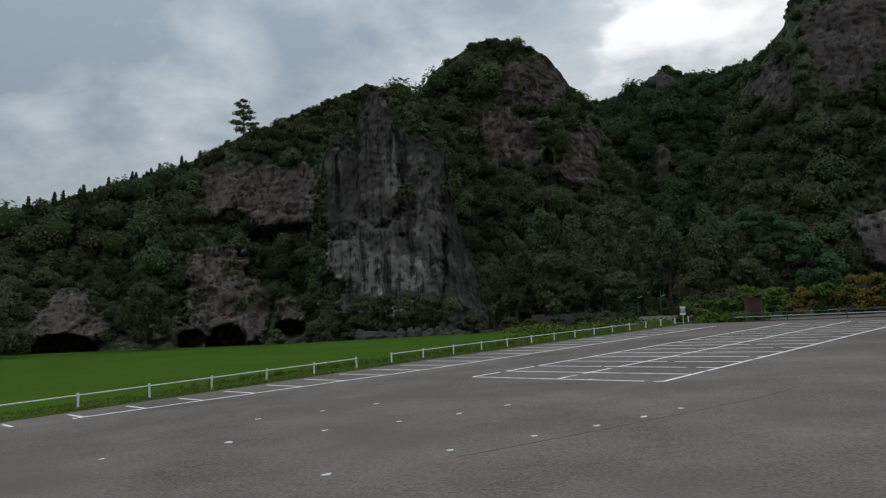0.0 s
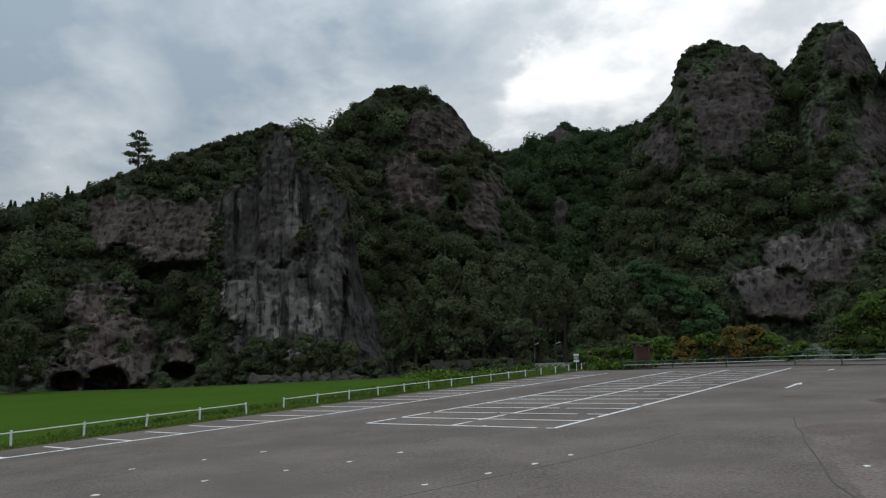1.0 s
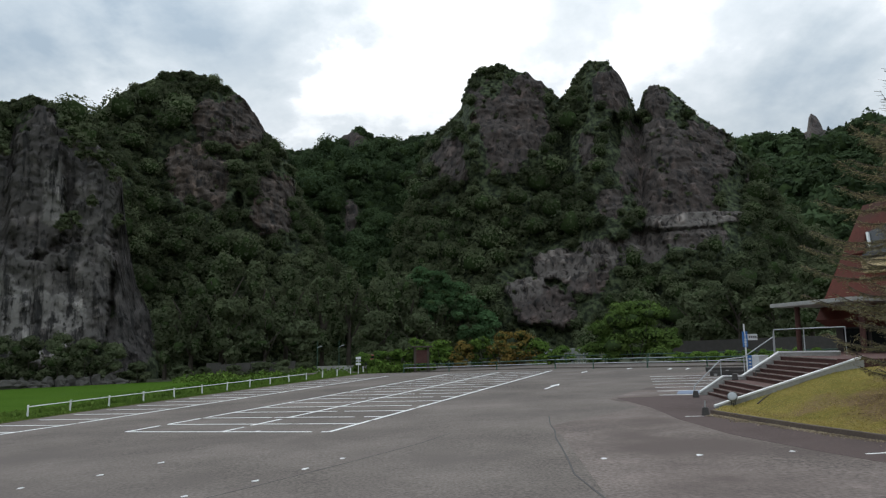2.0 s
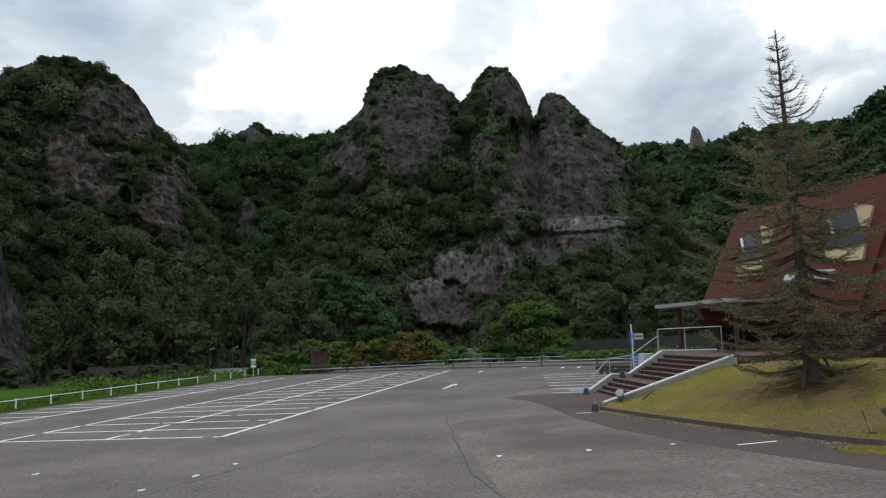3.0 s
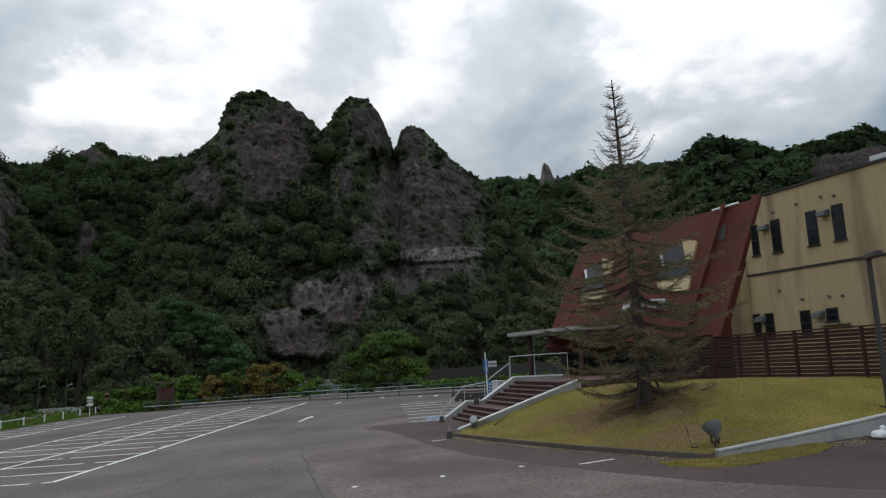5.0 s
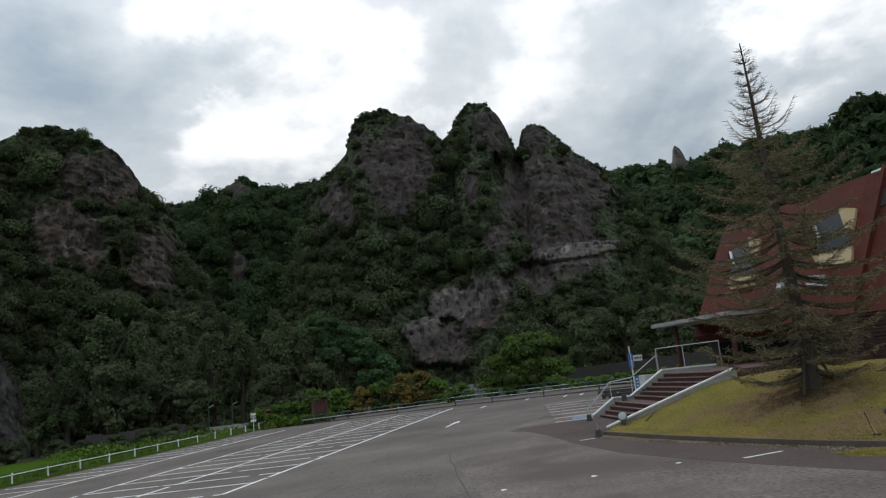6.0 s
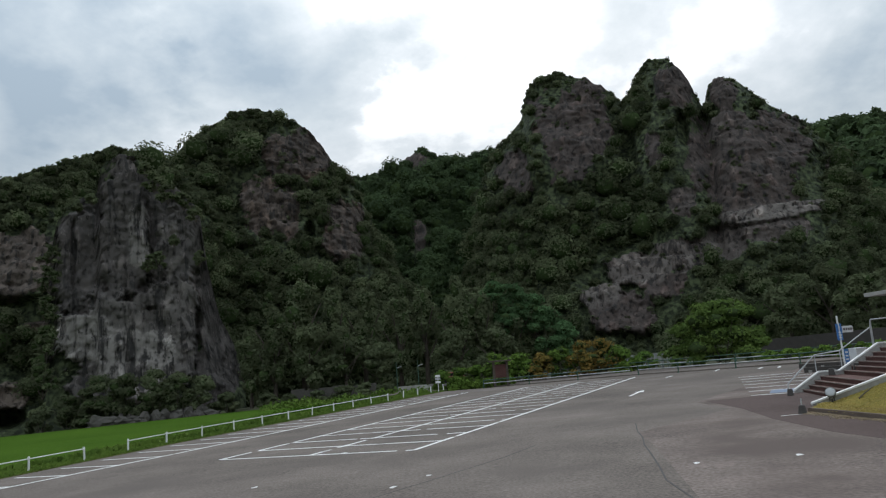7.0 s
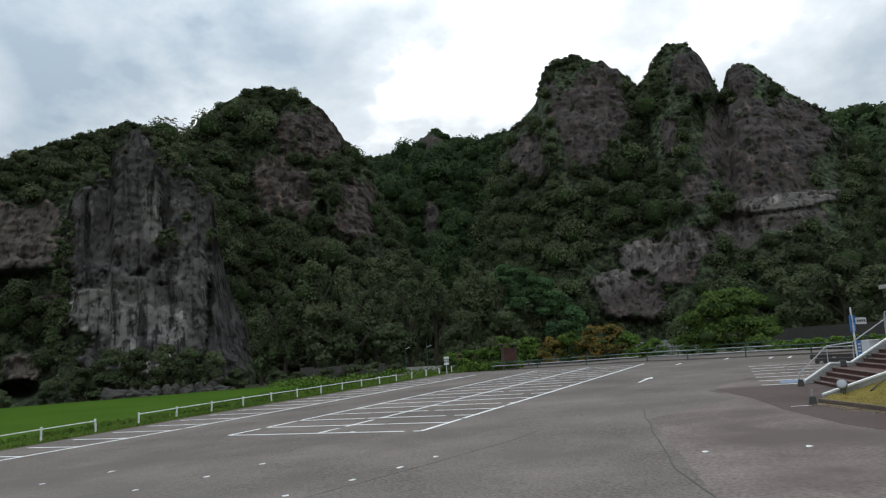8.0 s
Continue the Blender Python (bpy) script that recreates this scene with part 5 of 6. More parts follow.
def build_lawn():
    n, m = 80, 90
    P = np.zeros((n, m, 3))
    for j in range(m):
        g = (j / (m - 1)) ** 1.4
        for i in range(n):
            f = i / (n - 1)
            x0 = float(np.interp(14.6 + f * 13.6, KY, KX)) + 0.07
            x = x0 + (34.0 - x0) * g
            y0 = lawn_south(max(15.6, x))
            y1 = min(28.35 - 0.204 * (x - 14.5), 26.4 + (x - 13.43) * 1.25)
            y = y0 + (y1 - y0) * f
            P[i, j] = (x, y, lawn_z(x, y) + 0.025 * noise.noise((x * 0.8, y * 0.8, 0)) * min(1, (x - x0) * 2))
    ob = new("lawn", grid_mesh("lawn", P, LAWN))
    tagged(ob, "mown yellow-green lawn bank", "lawn", kind="structure")
    g = np.random.default_rng(31)
    k = 26000
    jj = (g.random(k) ** 1.3 * (m * 0.72)).astype(int)
    ii = g.integers(0, n - 1, k)
    c = P[ii, jj] + (P[ii + 1, jj + 1] - P[ii, jj]) * g.random((k, 1)) + np.stack([g.uniform(-0.08, 0.08, k), g.uniform(-0.08, 0.08, k), 0 * jj + 0.012], 1)
    nor = g.normal(size=(k, 3)); nor[:, 2] = np.abs(nor[:, 2]) * 0.6 + 1.3; nor /= np.linalg.norm(nor, axis=1, keepdims=True)
    tagged(new("lawn_grass", quads_mesh("lawn_grass", leaf_quads(c, nor, g.uniform(0.02, 0.045, k), 33), LAWN_BLADE)), "short dry tufts of lawn grass", "grass", kind="stuff")


build_lawn()


def verge_grass():
    g = np.random.default_rng(41)
    k = 22000
    v = -40 + 88 * g.random(k)
    u = -12.3 - 3.4 * g.random(k) ** 1.4 + 0.06 * np.maximum(0, 9 - v)
    x = ORIGIN.x + U.x * u + V.x * v
    y = ORIGIN.y + U.y * u + V.y * v
    hgt = g.uniform(0.08, 0.32, k) * (0.6 + 0.9 * (u < -14.6))
    c = np.stack([x, y, gz_all(x) + 0.02 + hgt * 0.4], 1)
    nor = np.stack([g.normal(size=k), g.normal(size=k), 0.25 * g.normal(size=k)], 1); nor /= np.linalg.norm(nor, axis=1, keepdims=True)
    tagged(new("verge_weeds", quads_mesh("verge_weeds", leaf_quads(c, nor, hgt * 0.62, 43), LEAF_BRIGHT)), "rough green weeds along the white fence", "weeds", kind="stuff")
    # rice heads at the near edge of the field
    k = 26000
    v = -60 + 104 * g.random(k)
    u = -15.2 - 14 * g.random(k) ** 2 + 0.06 * np.maximum(0, 9 - v)
    x = ORIGIN.x + U.x * u + V.x * v
    y = ORIGIN.y + U.y * u + V.y * v
    c = np.stack([x, y, gz_all(np.maximum(x, -45)) - 0.2 + 0.08 * g.random(k)], 1)
    nor = np.stack([g.normal(size=k), g.normal(size=k), 0.4 + 0 * u], 1); nor /= np.linalg.norm(nor, axis=1, keepdims=True)
    tagged(new("rice_plants", quads_mesh("rice_plants", leaf_quads(c, nor, g.uniform(0.08, 0.2, k), 47), RICE)), "bright green rice leaves", "rice", kind="stuff")


verge_grass()


def dry_litter():
    """Dry leaves and straw swept along the kerb and the wall foot."""
    g = np.random.default_rng(53)
    k = 5200
    t = g.random(k)
    kx = np.interp(t, (0, 0.25, 0.5, 0.68, 0.72, 1.0), (13.45, 13.6, 14.1, 15.1, 15.5, 20.5))
    ky = np.interp(t, (0, 0.25, 0.5, 0.68, 0.72, 1.0), (26.3, 23.5, 19.0, 14.4, 14.2, 13.8))
    away = np.abs(g.normal(0, 0.34, k)) * (0.5 + 1.6 * vnoise(t * 14, t * 0, t * 0, 3, 2) ** 2) + 0.1
    x = kx - np.where(t < 0.7, away, 0)
    y = ky - np.where(t < 0.7, 0, away * 1.6)
    c = np.stack([x, y, SLOPE * x + 0.018], 1)
    nor = np.stack([0.4 * g.normal(size=k), 0.4 * g.normal(size=k), 1 + 0 * t], 1); nor /= np.linalg.norm(nor, axis=1, keepdims=True)
    tagged(new("dry_litter", quads_mesh("dry_litter", leaf_quads(c, nor, g.uniform(0.015, 0.05, k), 55), STRAW)), "dry straw and leaves along the kerb", "litter", kind="stuff")


dry_litter()
kerb_line = [(KX[k], KY[k]) for k in range(5, -1, -1)]
for a, b in zip(kerb_line, kerb_line[1:]):
    ob = part("kerb", beam((*a, gz(a[0])), (*b, gz(b[0])), 0.16, -0.2, 0.15), KERB_DARK)
    tagged(ob, "dark brown kerb at the lawn edge", "kerb", "lawn kerb", "structure")
wall_line = [(15.6, 14.6), (18.0, 14.3), (20.4, 14.1), (22.8, 13.95), (25.2, 13.8), (28.5, 13.6), (33, 13.4)]
for k, (a, b) in enumerate(zip(wall_line, wall_line[1:])):
    bm = bmesh.new()
    ha, hb = wall_top(a[0]) - gz(a[0]), wall_top(b[0]) - gz(b[0])
    d = (Vector(b) - Vector(a)).normalized()
    s = Vector((-d.y, d.x)) * 0.11
    vs = [bm.verts.new((p[0] + s.x * g, p[1] + s.y * g, z)) for p, h in ((a, ha), (b, hb)) for g in (-1, 1) for z in (gz(p[0]) - 0.3, gz(p[0]) + h)]
    for f in ((0, 1, 3, 2), (4, 6, 7, 5), (0, 4, 5, 1), (2, 3, 7, 6), (1, 5, 7, 3), (0, 2, 6, 4)):
        bm.faces.new([vs[i] for i in f])
    bmesh.ops.bevel(bm, geom=[e for e in bm.edges if all(v.co.z > gz(v.co.x) + 0.05 for v in e.verts)], offset=0.03, segments=2, affect="EDGES")
    ob = part("retaining_wall", bm, CONCRETE)
    pa, pb = Vector((*a, wall_top(a[0]))), Vector((*b, wall_top(b[0])))
    part("coping", beam(pa, pb, 0.25, 0.004, 0.05), COPING, ob, "weathered white wall top")
    tagged(ob, "low stained concrete wall rising beside the lawn", "wall", "lawn retaining wall", "structure")

strip = part("grass_strip", prism([(14.0, 15.3), (13.75, 14.5), (14.3, 13.35), (15.2, 13.1), (16.3, 13.0), (17.6, 12.95), (18.6, 13.3), (19.4, 14.05), (18.0, 14.16), (15.6, 14.46), (15.1, 14.5)], tilt_z(-0.1), tilt_z(0.012)), LAWN)
tagged(strip, "thin strip of dry grass at the foot of the low wall", "grass", kind="structure")


def strip_blades():
    g = np.random.default_rng(67)
    k = 5200
    x = g.uniform(13.8, 19.0, k)
    y = g.uniform(13.0, 15.2, k)
    ok = (y < np.interp(x, (13.8, 14.2, 15.1, 15.6, 19.0), (15.0, 15.0, 14.5, 14.42, 14.05))) & (y > np.interp(x, (13.8, 14.3, 16.3, 17.6, 19.0), (14.4, 13.3, 12.95, 12.9, 13.6)) + 0.25 * vnoise(x * 1.7, y * 0, x * 0, 68, 2))
    x, y = x[ok], y[ok]
    c = np.stack([x, y, SLOPE * x + 0.045], 1)
    nor = g.normal(size=c.shape); nor[:, 2] = np.abs(nor[:, 2]) + 0.4; nor /= np.linalg.norm(nor, axis=1, keepdims=True)
    tagged(new("strip_grass", quads_mesh("strip_grass", leaf_quads(c, nor, g.uniform(0.02, 0.06, len(x)), 69), LAWN_BLADE)), "dry grass tufts at the wall foot", "grass", kind="stuff")


strip_blades()

# ---- stairs up to the building


def S(t, w, z):
    """A place on the stairs: t metres up the run, w metres across from the lawn side, height z."""
    return Vector((15.9 + 0.98 * t + 0.2 * w, 28.1 - 0.2 * t + 0.98 * w, z))


def build_stairs():
    st = thing("outdoor_stairs", label="wide red-brown outdoor stairs with white cheek walls", category="stairs", kind="structure")
    z0, rise, wide = 0.56, 0.19, 6.0
    starts = (0.0, 0.28, 0.56, 0.84, 1.9, 2.24, 2.58, 2.92, 3.26, 3.6)

    def slab(name, t0, t1, zl, zh, mat, label=""):
        return part(name, prism([tuple(S(t, w, 0).xy) for t, w in ((t0, 0), (t1, 0), (t1, wide), (t0, wide))], zl, zh), mat, st, label)

    for k, t in enumerate(starts):
        end = starts[k + 1] if k < 9 else 6.5
        z = z0 + rise * (k + 1)
        slab("step", t + 0.02, end + 0.02, z0 - 0.3, z - 0.05, STEP_RED)
        slab("nosing", t - 0.02, t + 0.03, z - 0.04, z, NOSING, "pale concrete step edge")
        slab("tread", t + 0.05, end - 0.02, z - 0.055, z - 0.006, STEP_RED)
    zt = z0 + rise * 10
    # lawn-side coping: one straight slope
    a, b = S(-1.4, -0.1, 0.56), S(4.6, -0.1, 2.5)
    part("cheek_wall", beam(a, b, 0.2, -0.8, 0.0), CONCRETE, st)
    part("coping", beam(a, b, 0.24, 0.004, 0.07), WHITE, st, "white painted coping")
    runs = ((-0.35, z0 + 0.12, 0.84, z0 + 4 * rise + 0.14), (0.84, z0 + 4 * rise + 0.14, 1.75, z0 + 4 * rise + 0.14), (1.75, z0 + 4 * rise + 0.14, 3.6, zt + 0.16), (3.6, zt + 0.16, 6.5, zt + 0.16))
    for t0, za, t1, zb in runs:
        a, b = S(t0, wide + 0.12, za), S(t1, wide + 0.12, zb)
        part("cheek_wall", beam(a, b, 0.2, -1.2, 0.0), CONCRETE, st)
        part("coping", beam(a, b, 0.26, 0.004, 0.07), WHITE, st, "white painted coping")
    rail = thing("handrail", label="grey steel pipe handrail beside the stairs", category="handrail")
    w = wide + 0.45
    knots = ((-0.55, 0.6, 0.62), (-0.5, 0.6, 1.0), (0.85, z0 + 0.9, z0 + 1.72), (2.0, z0 + 0.9, z0 + 1.85), (3.5, zt + 0.1, zt + 0.95), (3.55, zt + 0.1, zt + 1.3), (5.0, zt + 0.1, zt + 1.35), (7.0, zt + 0.1, zt + 1.4))
    for (ta, la, ha), (tb, lb, hb) in zip(knots, knots[1:]):
        part("rail", tube(S(ta, w, ha), S(tb, w, hb), 0.03, sides=8), GALVANISED, rail)
        part("baluster", tube(S(tb, w, lb - 0.3), S(tb, w, hb), 0.026, sides=8), GALVANISED, rail)


build_stairs()
forecourt = part("forecourt", prism([(20.4, 27.4), (21.3, 33.4), (22.5, 36), (31, 44), (31.1, 31), (28, 27.2), (24, 26.4)], 0.0, 2.44), STEP_RED)
tagged(forecourt, "red-brown paved forecourt at the top of the stairs", "paving", kind="structure")

# ---- building
WX = 32.5


def window_unit(y0, y1, z0, z1, parent, x=WX):
    w = part("window", box(x - 0.03, y0, z0, x + 0.25, y1, z1), DARK_TRIM, parent)
    part("pane", box(x - 0.06, y0 + 0.06, z0 + 0.06, x - 0.045, y1 - 0.06, z1 - 0.06), GLASS_DARK, w, "dark window glass")
    part("window_frame", box(x - 0.10, y0 + 0.03, (z0 + z1) / 2 - 0.025, x - 0.07, y1 - 0.03, (z0 + z1) / 2 + 0.025), DARK_TRIM, w)
    part("sill", box(x - 0.12, y0 - 0.05, z0 - 0.06, x + 0.05, y1 + 0.05, z0 - 0.005), DARK_TRIM, w)
    return w


def vent_hood(y, z, parent, x=WX):
    bm = bmesh.new()
    prof = ((0, 0), (-0.42, -0.16), (-0.46, -0.36), (-0.40, -0.38), (0, -0.34))
    a = [bm.verts.new((x + dx, y - 0.24, z + dz)) for dx, dz in prof]
    c = [bm.verts.new((x + dx, y + 0.24, z + dz)) for dx, dz in prof]
    bm.faces.new(a)
    bm.faces.new(c[::-1])
    for i in range(5):
        bm.faces.new((a[i], a[(i + 1) % 5], c[(i + 1) % 5], c[i]))
    bmesh.ops.bevel(bm, geom=bm.edges[:], offset=0.012, segments=1, affect="EDGES")
    return part("vent_hood", bm, PLASTIC_GREY, parent, "grey metal vent hood")


def build_building():
    b = thing("building", label="cream two-storey building with red sloping roof", category="building")
    # the wall's far end is raked along the verge of the roof
    face = ((16.0, -0.5), (27.3, -0.5), (27.3, 8.6), (25.75, 11.85), (16.0, 12.0))
    bm = bmesh.new()
    a, c = ([bm.verts.new((x, y, z)) for y, z in face] for x in (WX, WX + 14))
    bm.faces.new(a)
    bm.faces.new(c[::-1])
    for i in range(5):
        bm.faces.new((a[i], c[i], c[(i + 1) % 5], a[(i + 1) % 5]))
    bmesh.ops.recalc_face_normals(bm, faces=bm.faces[:])
    part("wall", bm, CREAM, b, "stained cream rendered wall")
    part("parapet_cap", beam((WX + 0.4, 15.9, 12.0), (WX + 0.4, 25.7, 11.86), 1.0, 0.004, 0.12), DARK_TRIM, b)
    part("band", box(WX - 0.06, 18.2, 7.6, WX - 0.003, 27.28, 7.72), DARK_TRIM, b, "dark string course")
    for y0, y1, z0, z1 in ((26.27, 26.75, 8.69, 10.41), (24.85, 25.44, 8.68, 10.45), (22.69, 23.31, 8.67, 10.45), (21.25, 21.87, 8.69, 10.48), (18.45, 18.95, 8.70, 10.49), (26.75, 27.22, 4.2, 5.53), (25.89, 26.48, 4.2, 5.51), (23.7, 24.32, 4.2, 5.47), (22.2, 22.84, 4.79, 5.46)):
        window_unit(y0, y1, z0, z1, b)
    for y, z in ((25.75, 10.32), (22.2, 10.35), (26.6, 5.42), (23.15, 5.38)):
        vent_hood(y, z, b)
    for y, z in ((25.17, 10.86), (23.72, 10.98), (22.31, 11.04), (21.61, 10.93), (25.33, 6.63), (24.05, 6.05), (22.55, 6.04), (21.84, 6.0)):
        part("pipe_end", tube((WX + 0.05, y, z), (WX - 0.12, y, z - 0.02), 0.07, sides=12), PLASTIC_GREY, b)
    part("shelf", box(WX - 0.35, 21.6, 4.62, WX - 0.003, 23.1, 4.68), CONCRETE, b)
    part("wall_lamp", box(WX - 0.5, 18.35, 11.5, WX - 0.003, 18.75, 11.66, 0.03), CREAM, b, "yellowed wall lamp under the eaves")
    part("downpipe", tube((WX - 0.09, 18.22, 8.9), (WX - 0.09, 18.22, 11.75), 0.05, sides=10), CREAM, b)
    part("cooling_unit", box(WX + 0.1, 18.3, 12.13, WX + 0.9, 19.7, 12.38, 0.04), WHITE, b, "pale flat unit on the roof edge")
    # dark corner pier, its side leaning inwards as it rises
    bm = bmesh.new()
    foot = [bm.verts.new((x, y, 0.0)) for x, y in ((WX - 0.45, 15.0), (WX + 3, 15.0), (WX + 3, 18.93), (WX - 0.45, 18.93))]
    head = [bm.verts.new((x, y, z)) for x, y, z in ((WX - 0.45, 15.0, 13.3), (WX + 3, 15.0, 13.3), (WX + 3, 17.6, 12.9), (WX - 0.45, 17.6, 12.9))]
    bm.faces.new(foot[::-1])
    bm.faces.new(head)
    for i in range(4):
        bm.faces.new((foot[i], foot[(i + 1) % 4], head[(i + 1) % 4], head[i]))
    part("corner_panel", bm, MAROON, b, "dark maroon corner pier")
    bm = bmesh.new()
    bmesh.ops.create_cone(bm, cap_ends=True, segments=28, radius1=0.9, radius2=0.9, depth=4.2, matrix=Matrix.Translation((WX + 0.95, 17.75, 12.0)))
    part("corner_turret", bm, CREAM, b, "round cream turret")
    for k in range(8):
        t, u = k * math.tau / 8, (k + 1) * math.tau / 8
        p, q = (Vector((WX + 0.95 + 0.8 * math.cos(w), 17.75 + 0.8 * math.sin(w), 14.1)) for w in (t, u))
        part("turret_post", tube(p, p + Vector((0, 0, 0.4)), 0.02, sides=6), GALVANISED, b)
        part("turret_rail", tube(p + Vector((0, 0, 0.4)), q + Vector((0, 0, 0.4)), 0.02, sides=6), GALVANISED, b)
    part("gable_wall", prism([(30.85, 27.27), (32.49, 27.27), (32.49, 27.3), (30.85, 27.3)], 2.0, lambda x, y: 5.2 + (x - 30.85) * 1.89), CREAM, b)
    # red sloping roof
    prof = ((30.34, 4.5), (34.5, 12.37), (35.2, 12.37), (44, 12.37), (44, 4.0), (31.2, 4.0))
    bm = bmesh.new()
    a = [bm.verts.new((x, 27.31, z)) for x, z in prof]
    c = [bm.verts.new((x, 44.5, z)) for x, z in prof]
    bm.faces.new(a)
    bm.faces.new(c[::-1])
    for i in range(len(prof)):
        j = (i + 1) % len(prof)
        bm.faces.new((a[i], a[j], c[j], c[i]))
    part("roof", bm, RED_METAL, b, "faded red sheet-metal sloping roof")
    slope = Vector((4.16, 0, 7.87)).normalized()
    out = Vector((-slope.z, 0, slope.x))

    def on_roof(y, s, lift):
        return Vector((30.34, y, 4.5)) + slope * s + out * lift

    for y in (27.33, 29.9):
        bm = bmesh.new()
        q = [on_roof(y + d, s, l) for s in (-0.3, 8.95) for d in (0, 0.55 if y < 28 else 0.25) for l in (0.01, 0.28)]
        vs = [bm.verts.new(p) for p in q]
        for f in ((0, 1, 3, 2), (4, 6, 7, 5), (0, 4, 5, 1), (2, 3, 7, 6), (1, 5, 7, 3), (0, 2, 6, 4)):
            bm.faces.new([vs[i] for i in f])
        part("roof_rib", bm, RED_METAL, b, "raised red roof edge")
    # splayed window openings with cream reveals
    def roof_panel(name, corners, lift, depth, mat, label=""):
        bm = bmesh.new()
        t = [bm.verts.new(on_roof(y, s, lift)) for y, s in corners]
        o = [bm.verts.new(on_roof(y, s, lift - depth)) for y, s in corners]
        bm.faces.new(t)
        bm.faces.new(o[::-1])
        for i in range(len(corners)):
            k = (i + 1) % len(corners)
            bm.faces.new((o[i], o[k], t[k], t[i]))
        return part(name, bm, mat, b, label)

    for y, s in ((31.05, 3.1), (39.05, 3.1)):
        roof_panel("window_opening", ((y + 0.3, s + 1.0), (y + 3.2, s + 1.1), (y + 3.7, s + 3.4), (y + 1.3, s + 3.9)), 0.03, 0.1, GLASS_DARK, "dark recessed window")
        roof_panel("window_apron", ((y - 0.1, s), (y + 2.3, s + 0.1), (y + 3.1, s + 1.15), (y + 0.1, s + 1.05)), 0.16, 0.2, CREAM, "cream splayed window apron")
        roof_panel("window_reveal", ((y + 0.35, s + 2.2), (y + 0.9, s + 2.3), (y + 1.9, s + 4.0), (y + 0.45, s + 3.55)), 0.16, 0.2, CREAM, "cream splayed window reveal")
        roof_panel("window_trim", ((y + 2.7, s + 2.1), (y + 2.85, s + 2.1), (y + 3.7, s + 3.3), (y + 3.5, s + 3.3)), 0.16, 0.2, WHITE)
        roof_panel("shutter", ((y + 3.1, s + 1.7), (y + 4.3, s + 1.7), (y + 5.0, s + 3.2), (y + 3.75, s + 3.2)), 0.14, 0.18, RED_METAL, "flat red shutter")
    roof_panel("vent_grille", ((29.3, 6.4), (30.1, 6.3), (30.3, 7.4), (29.5, 7.5)), 0.05, 0.1, DARK_TRIM, "dark round-holed roof vent")
    roof_panel("ridge_flashing", ((28.9, 8.75), (30.9, 8.7), (30.9, 8.82), (28.9, 8.87)), 0.2, 0.1, WHITE, "pale ridge flashing")
    for y, w in ((34.7, 1.7), (32.5, 1.4)):
        roof_panel("skylight", ((y, 1.9), (y + w, 2.2), (y + w, 2.75), (y, 2.6)), 0.3, 0.34, GALVANISED, "pale bluish roof light")
    # entrance
    part("lower_wall", box(31.4, 27.32, 0, 40, 44, 4.0), DARK_TRIM, b, "dark brown entrance front")
    part("canopy", box(27.2, 36.5, 5.35, 31.5, 44.6, 5.6, 0.04), CONCRETE, b, "flat grey entrance canopy")
    for y in (37.5, 43.5):
        part("column", tube((28.4, y, 2.0), (28.4, y, 5.35), 0.16, sides=12), STEP_RED, b, "brown entrance column")
    for k in range(6):
        y = 28 + 2.6 * k
        part("pane", box(31.33, y, 2.5, 31.37, y + 2.2, 3.9), GLASS_DARK, b)


build_building()


def build_fence():
    f = thing("slat_fence", (29.0, 0, 2.0), "brown horizontal board fence before the building", "fence")
    y0, y1 = 15.6, 30.2
    n = 9
    for k in range(n + 1):
        y = y0 + (y1 - y0) * k / n
        part("post", box(-0.07, y - 0.06, -0.2, 0.06, y + 0.06, 2.3), SLAT_BROWN, f)
    for k in range(13):
        z = 0.08 + 0.17 * k
        for s in range(n):
            ya, yb = y0 + (y1 - y0) * s / n + 0.07, y0 + (y1 - y0) * (s + 1) / n - 0.07
            part("board", box(-0.025, ya, z, 0.0, yb, z + 0.135 + 0.012 * ((k * 7 + s * 3) % 3 - 1)), SLAT_BROWN, f)
    part("cap_rail", box(-0.09, y0 - 0.1, 2.304, 0.09, y1 + 0.1, 2.37), SLAT_BROWN, f)


build_fence()


def build_street_lamp():
    x, y = 23.8, 14.8
    z = lawn_z(x, y)
    s = thing("lamp_post", (x, y, z), "dark brown lamp post with flat arm on the lawn", "lamp post")
    part("base_plate", box(-0.2, -0.2, -0.1, 0.2, 0.2, 0.05, 0.015), BROWN_STEEL, s)
    part("pole", tube((0, 0, 0.0), (0, 0, 5.1), 0.1, 0.085, 14), BROWN_STEEL, s)
    part("lamp_head", box(-0.14, -0.85, 5.0, 0.14, 0.1, 5.18, 0.04, m=pose(0, 0, 0, 0, 0, -35)), BROWN_STEEL, s, "flat dark lamp head")


build_street_lamp()


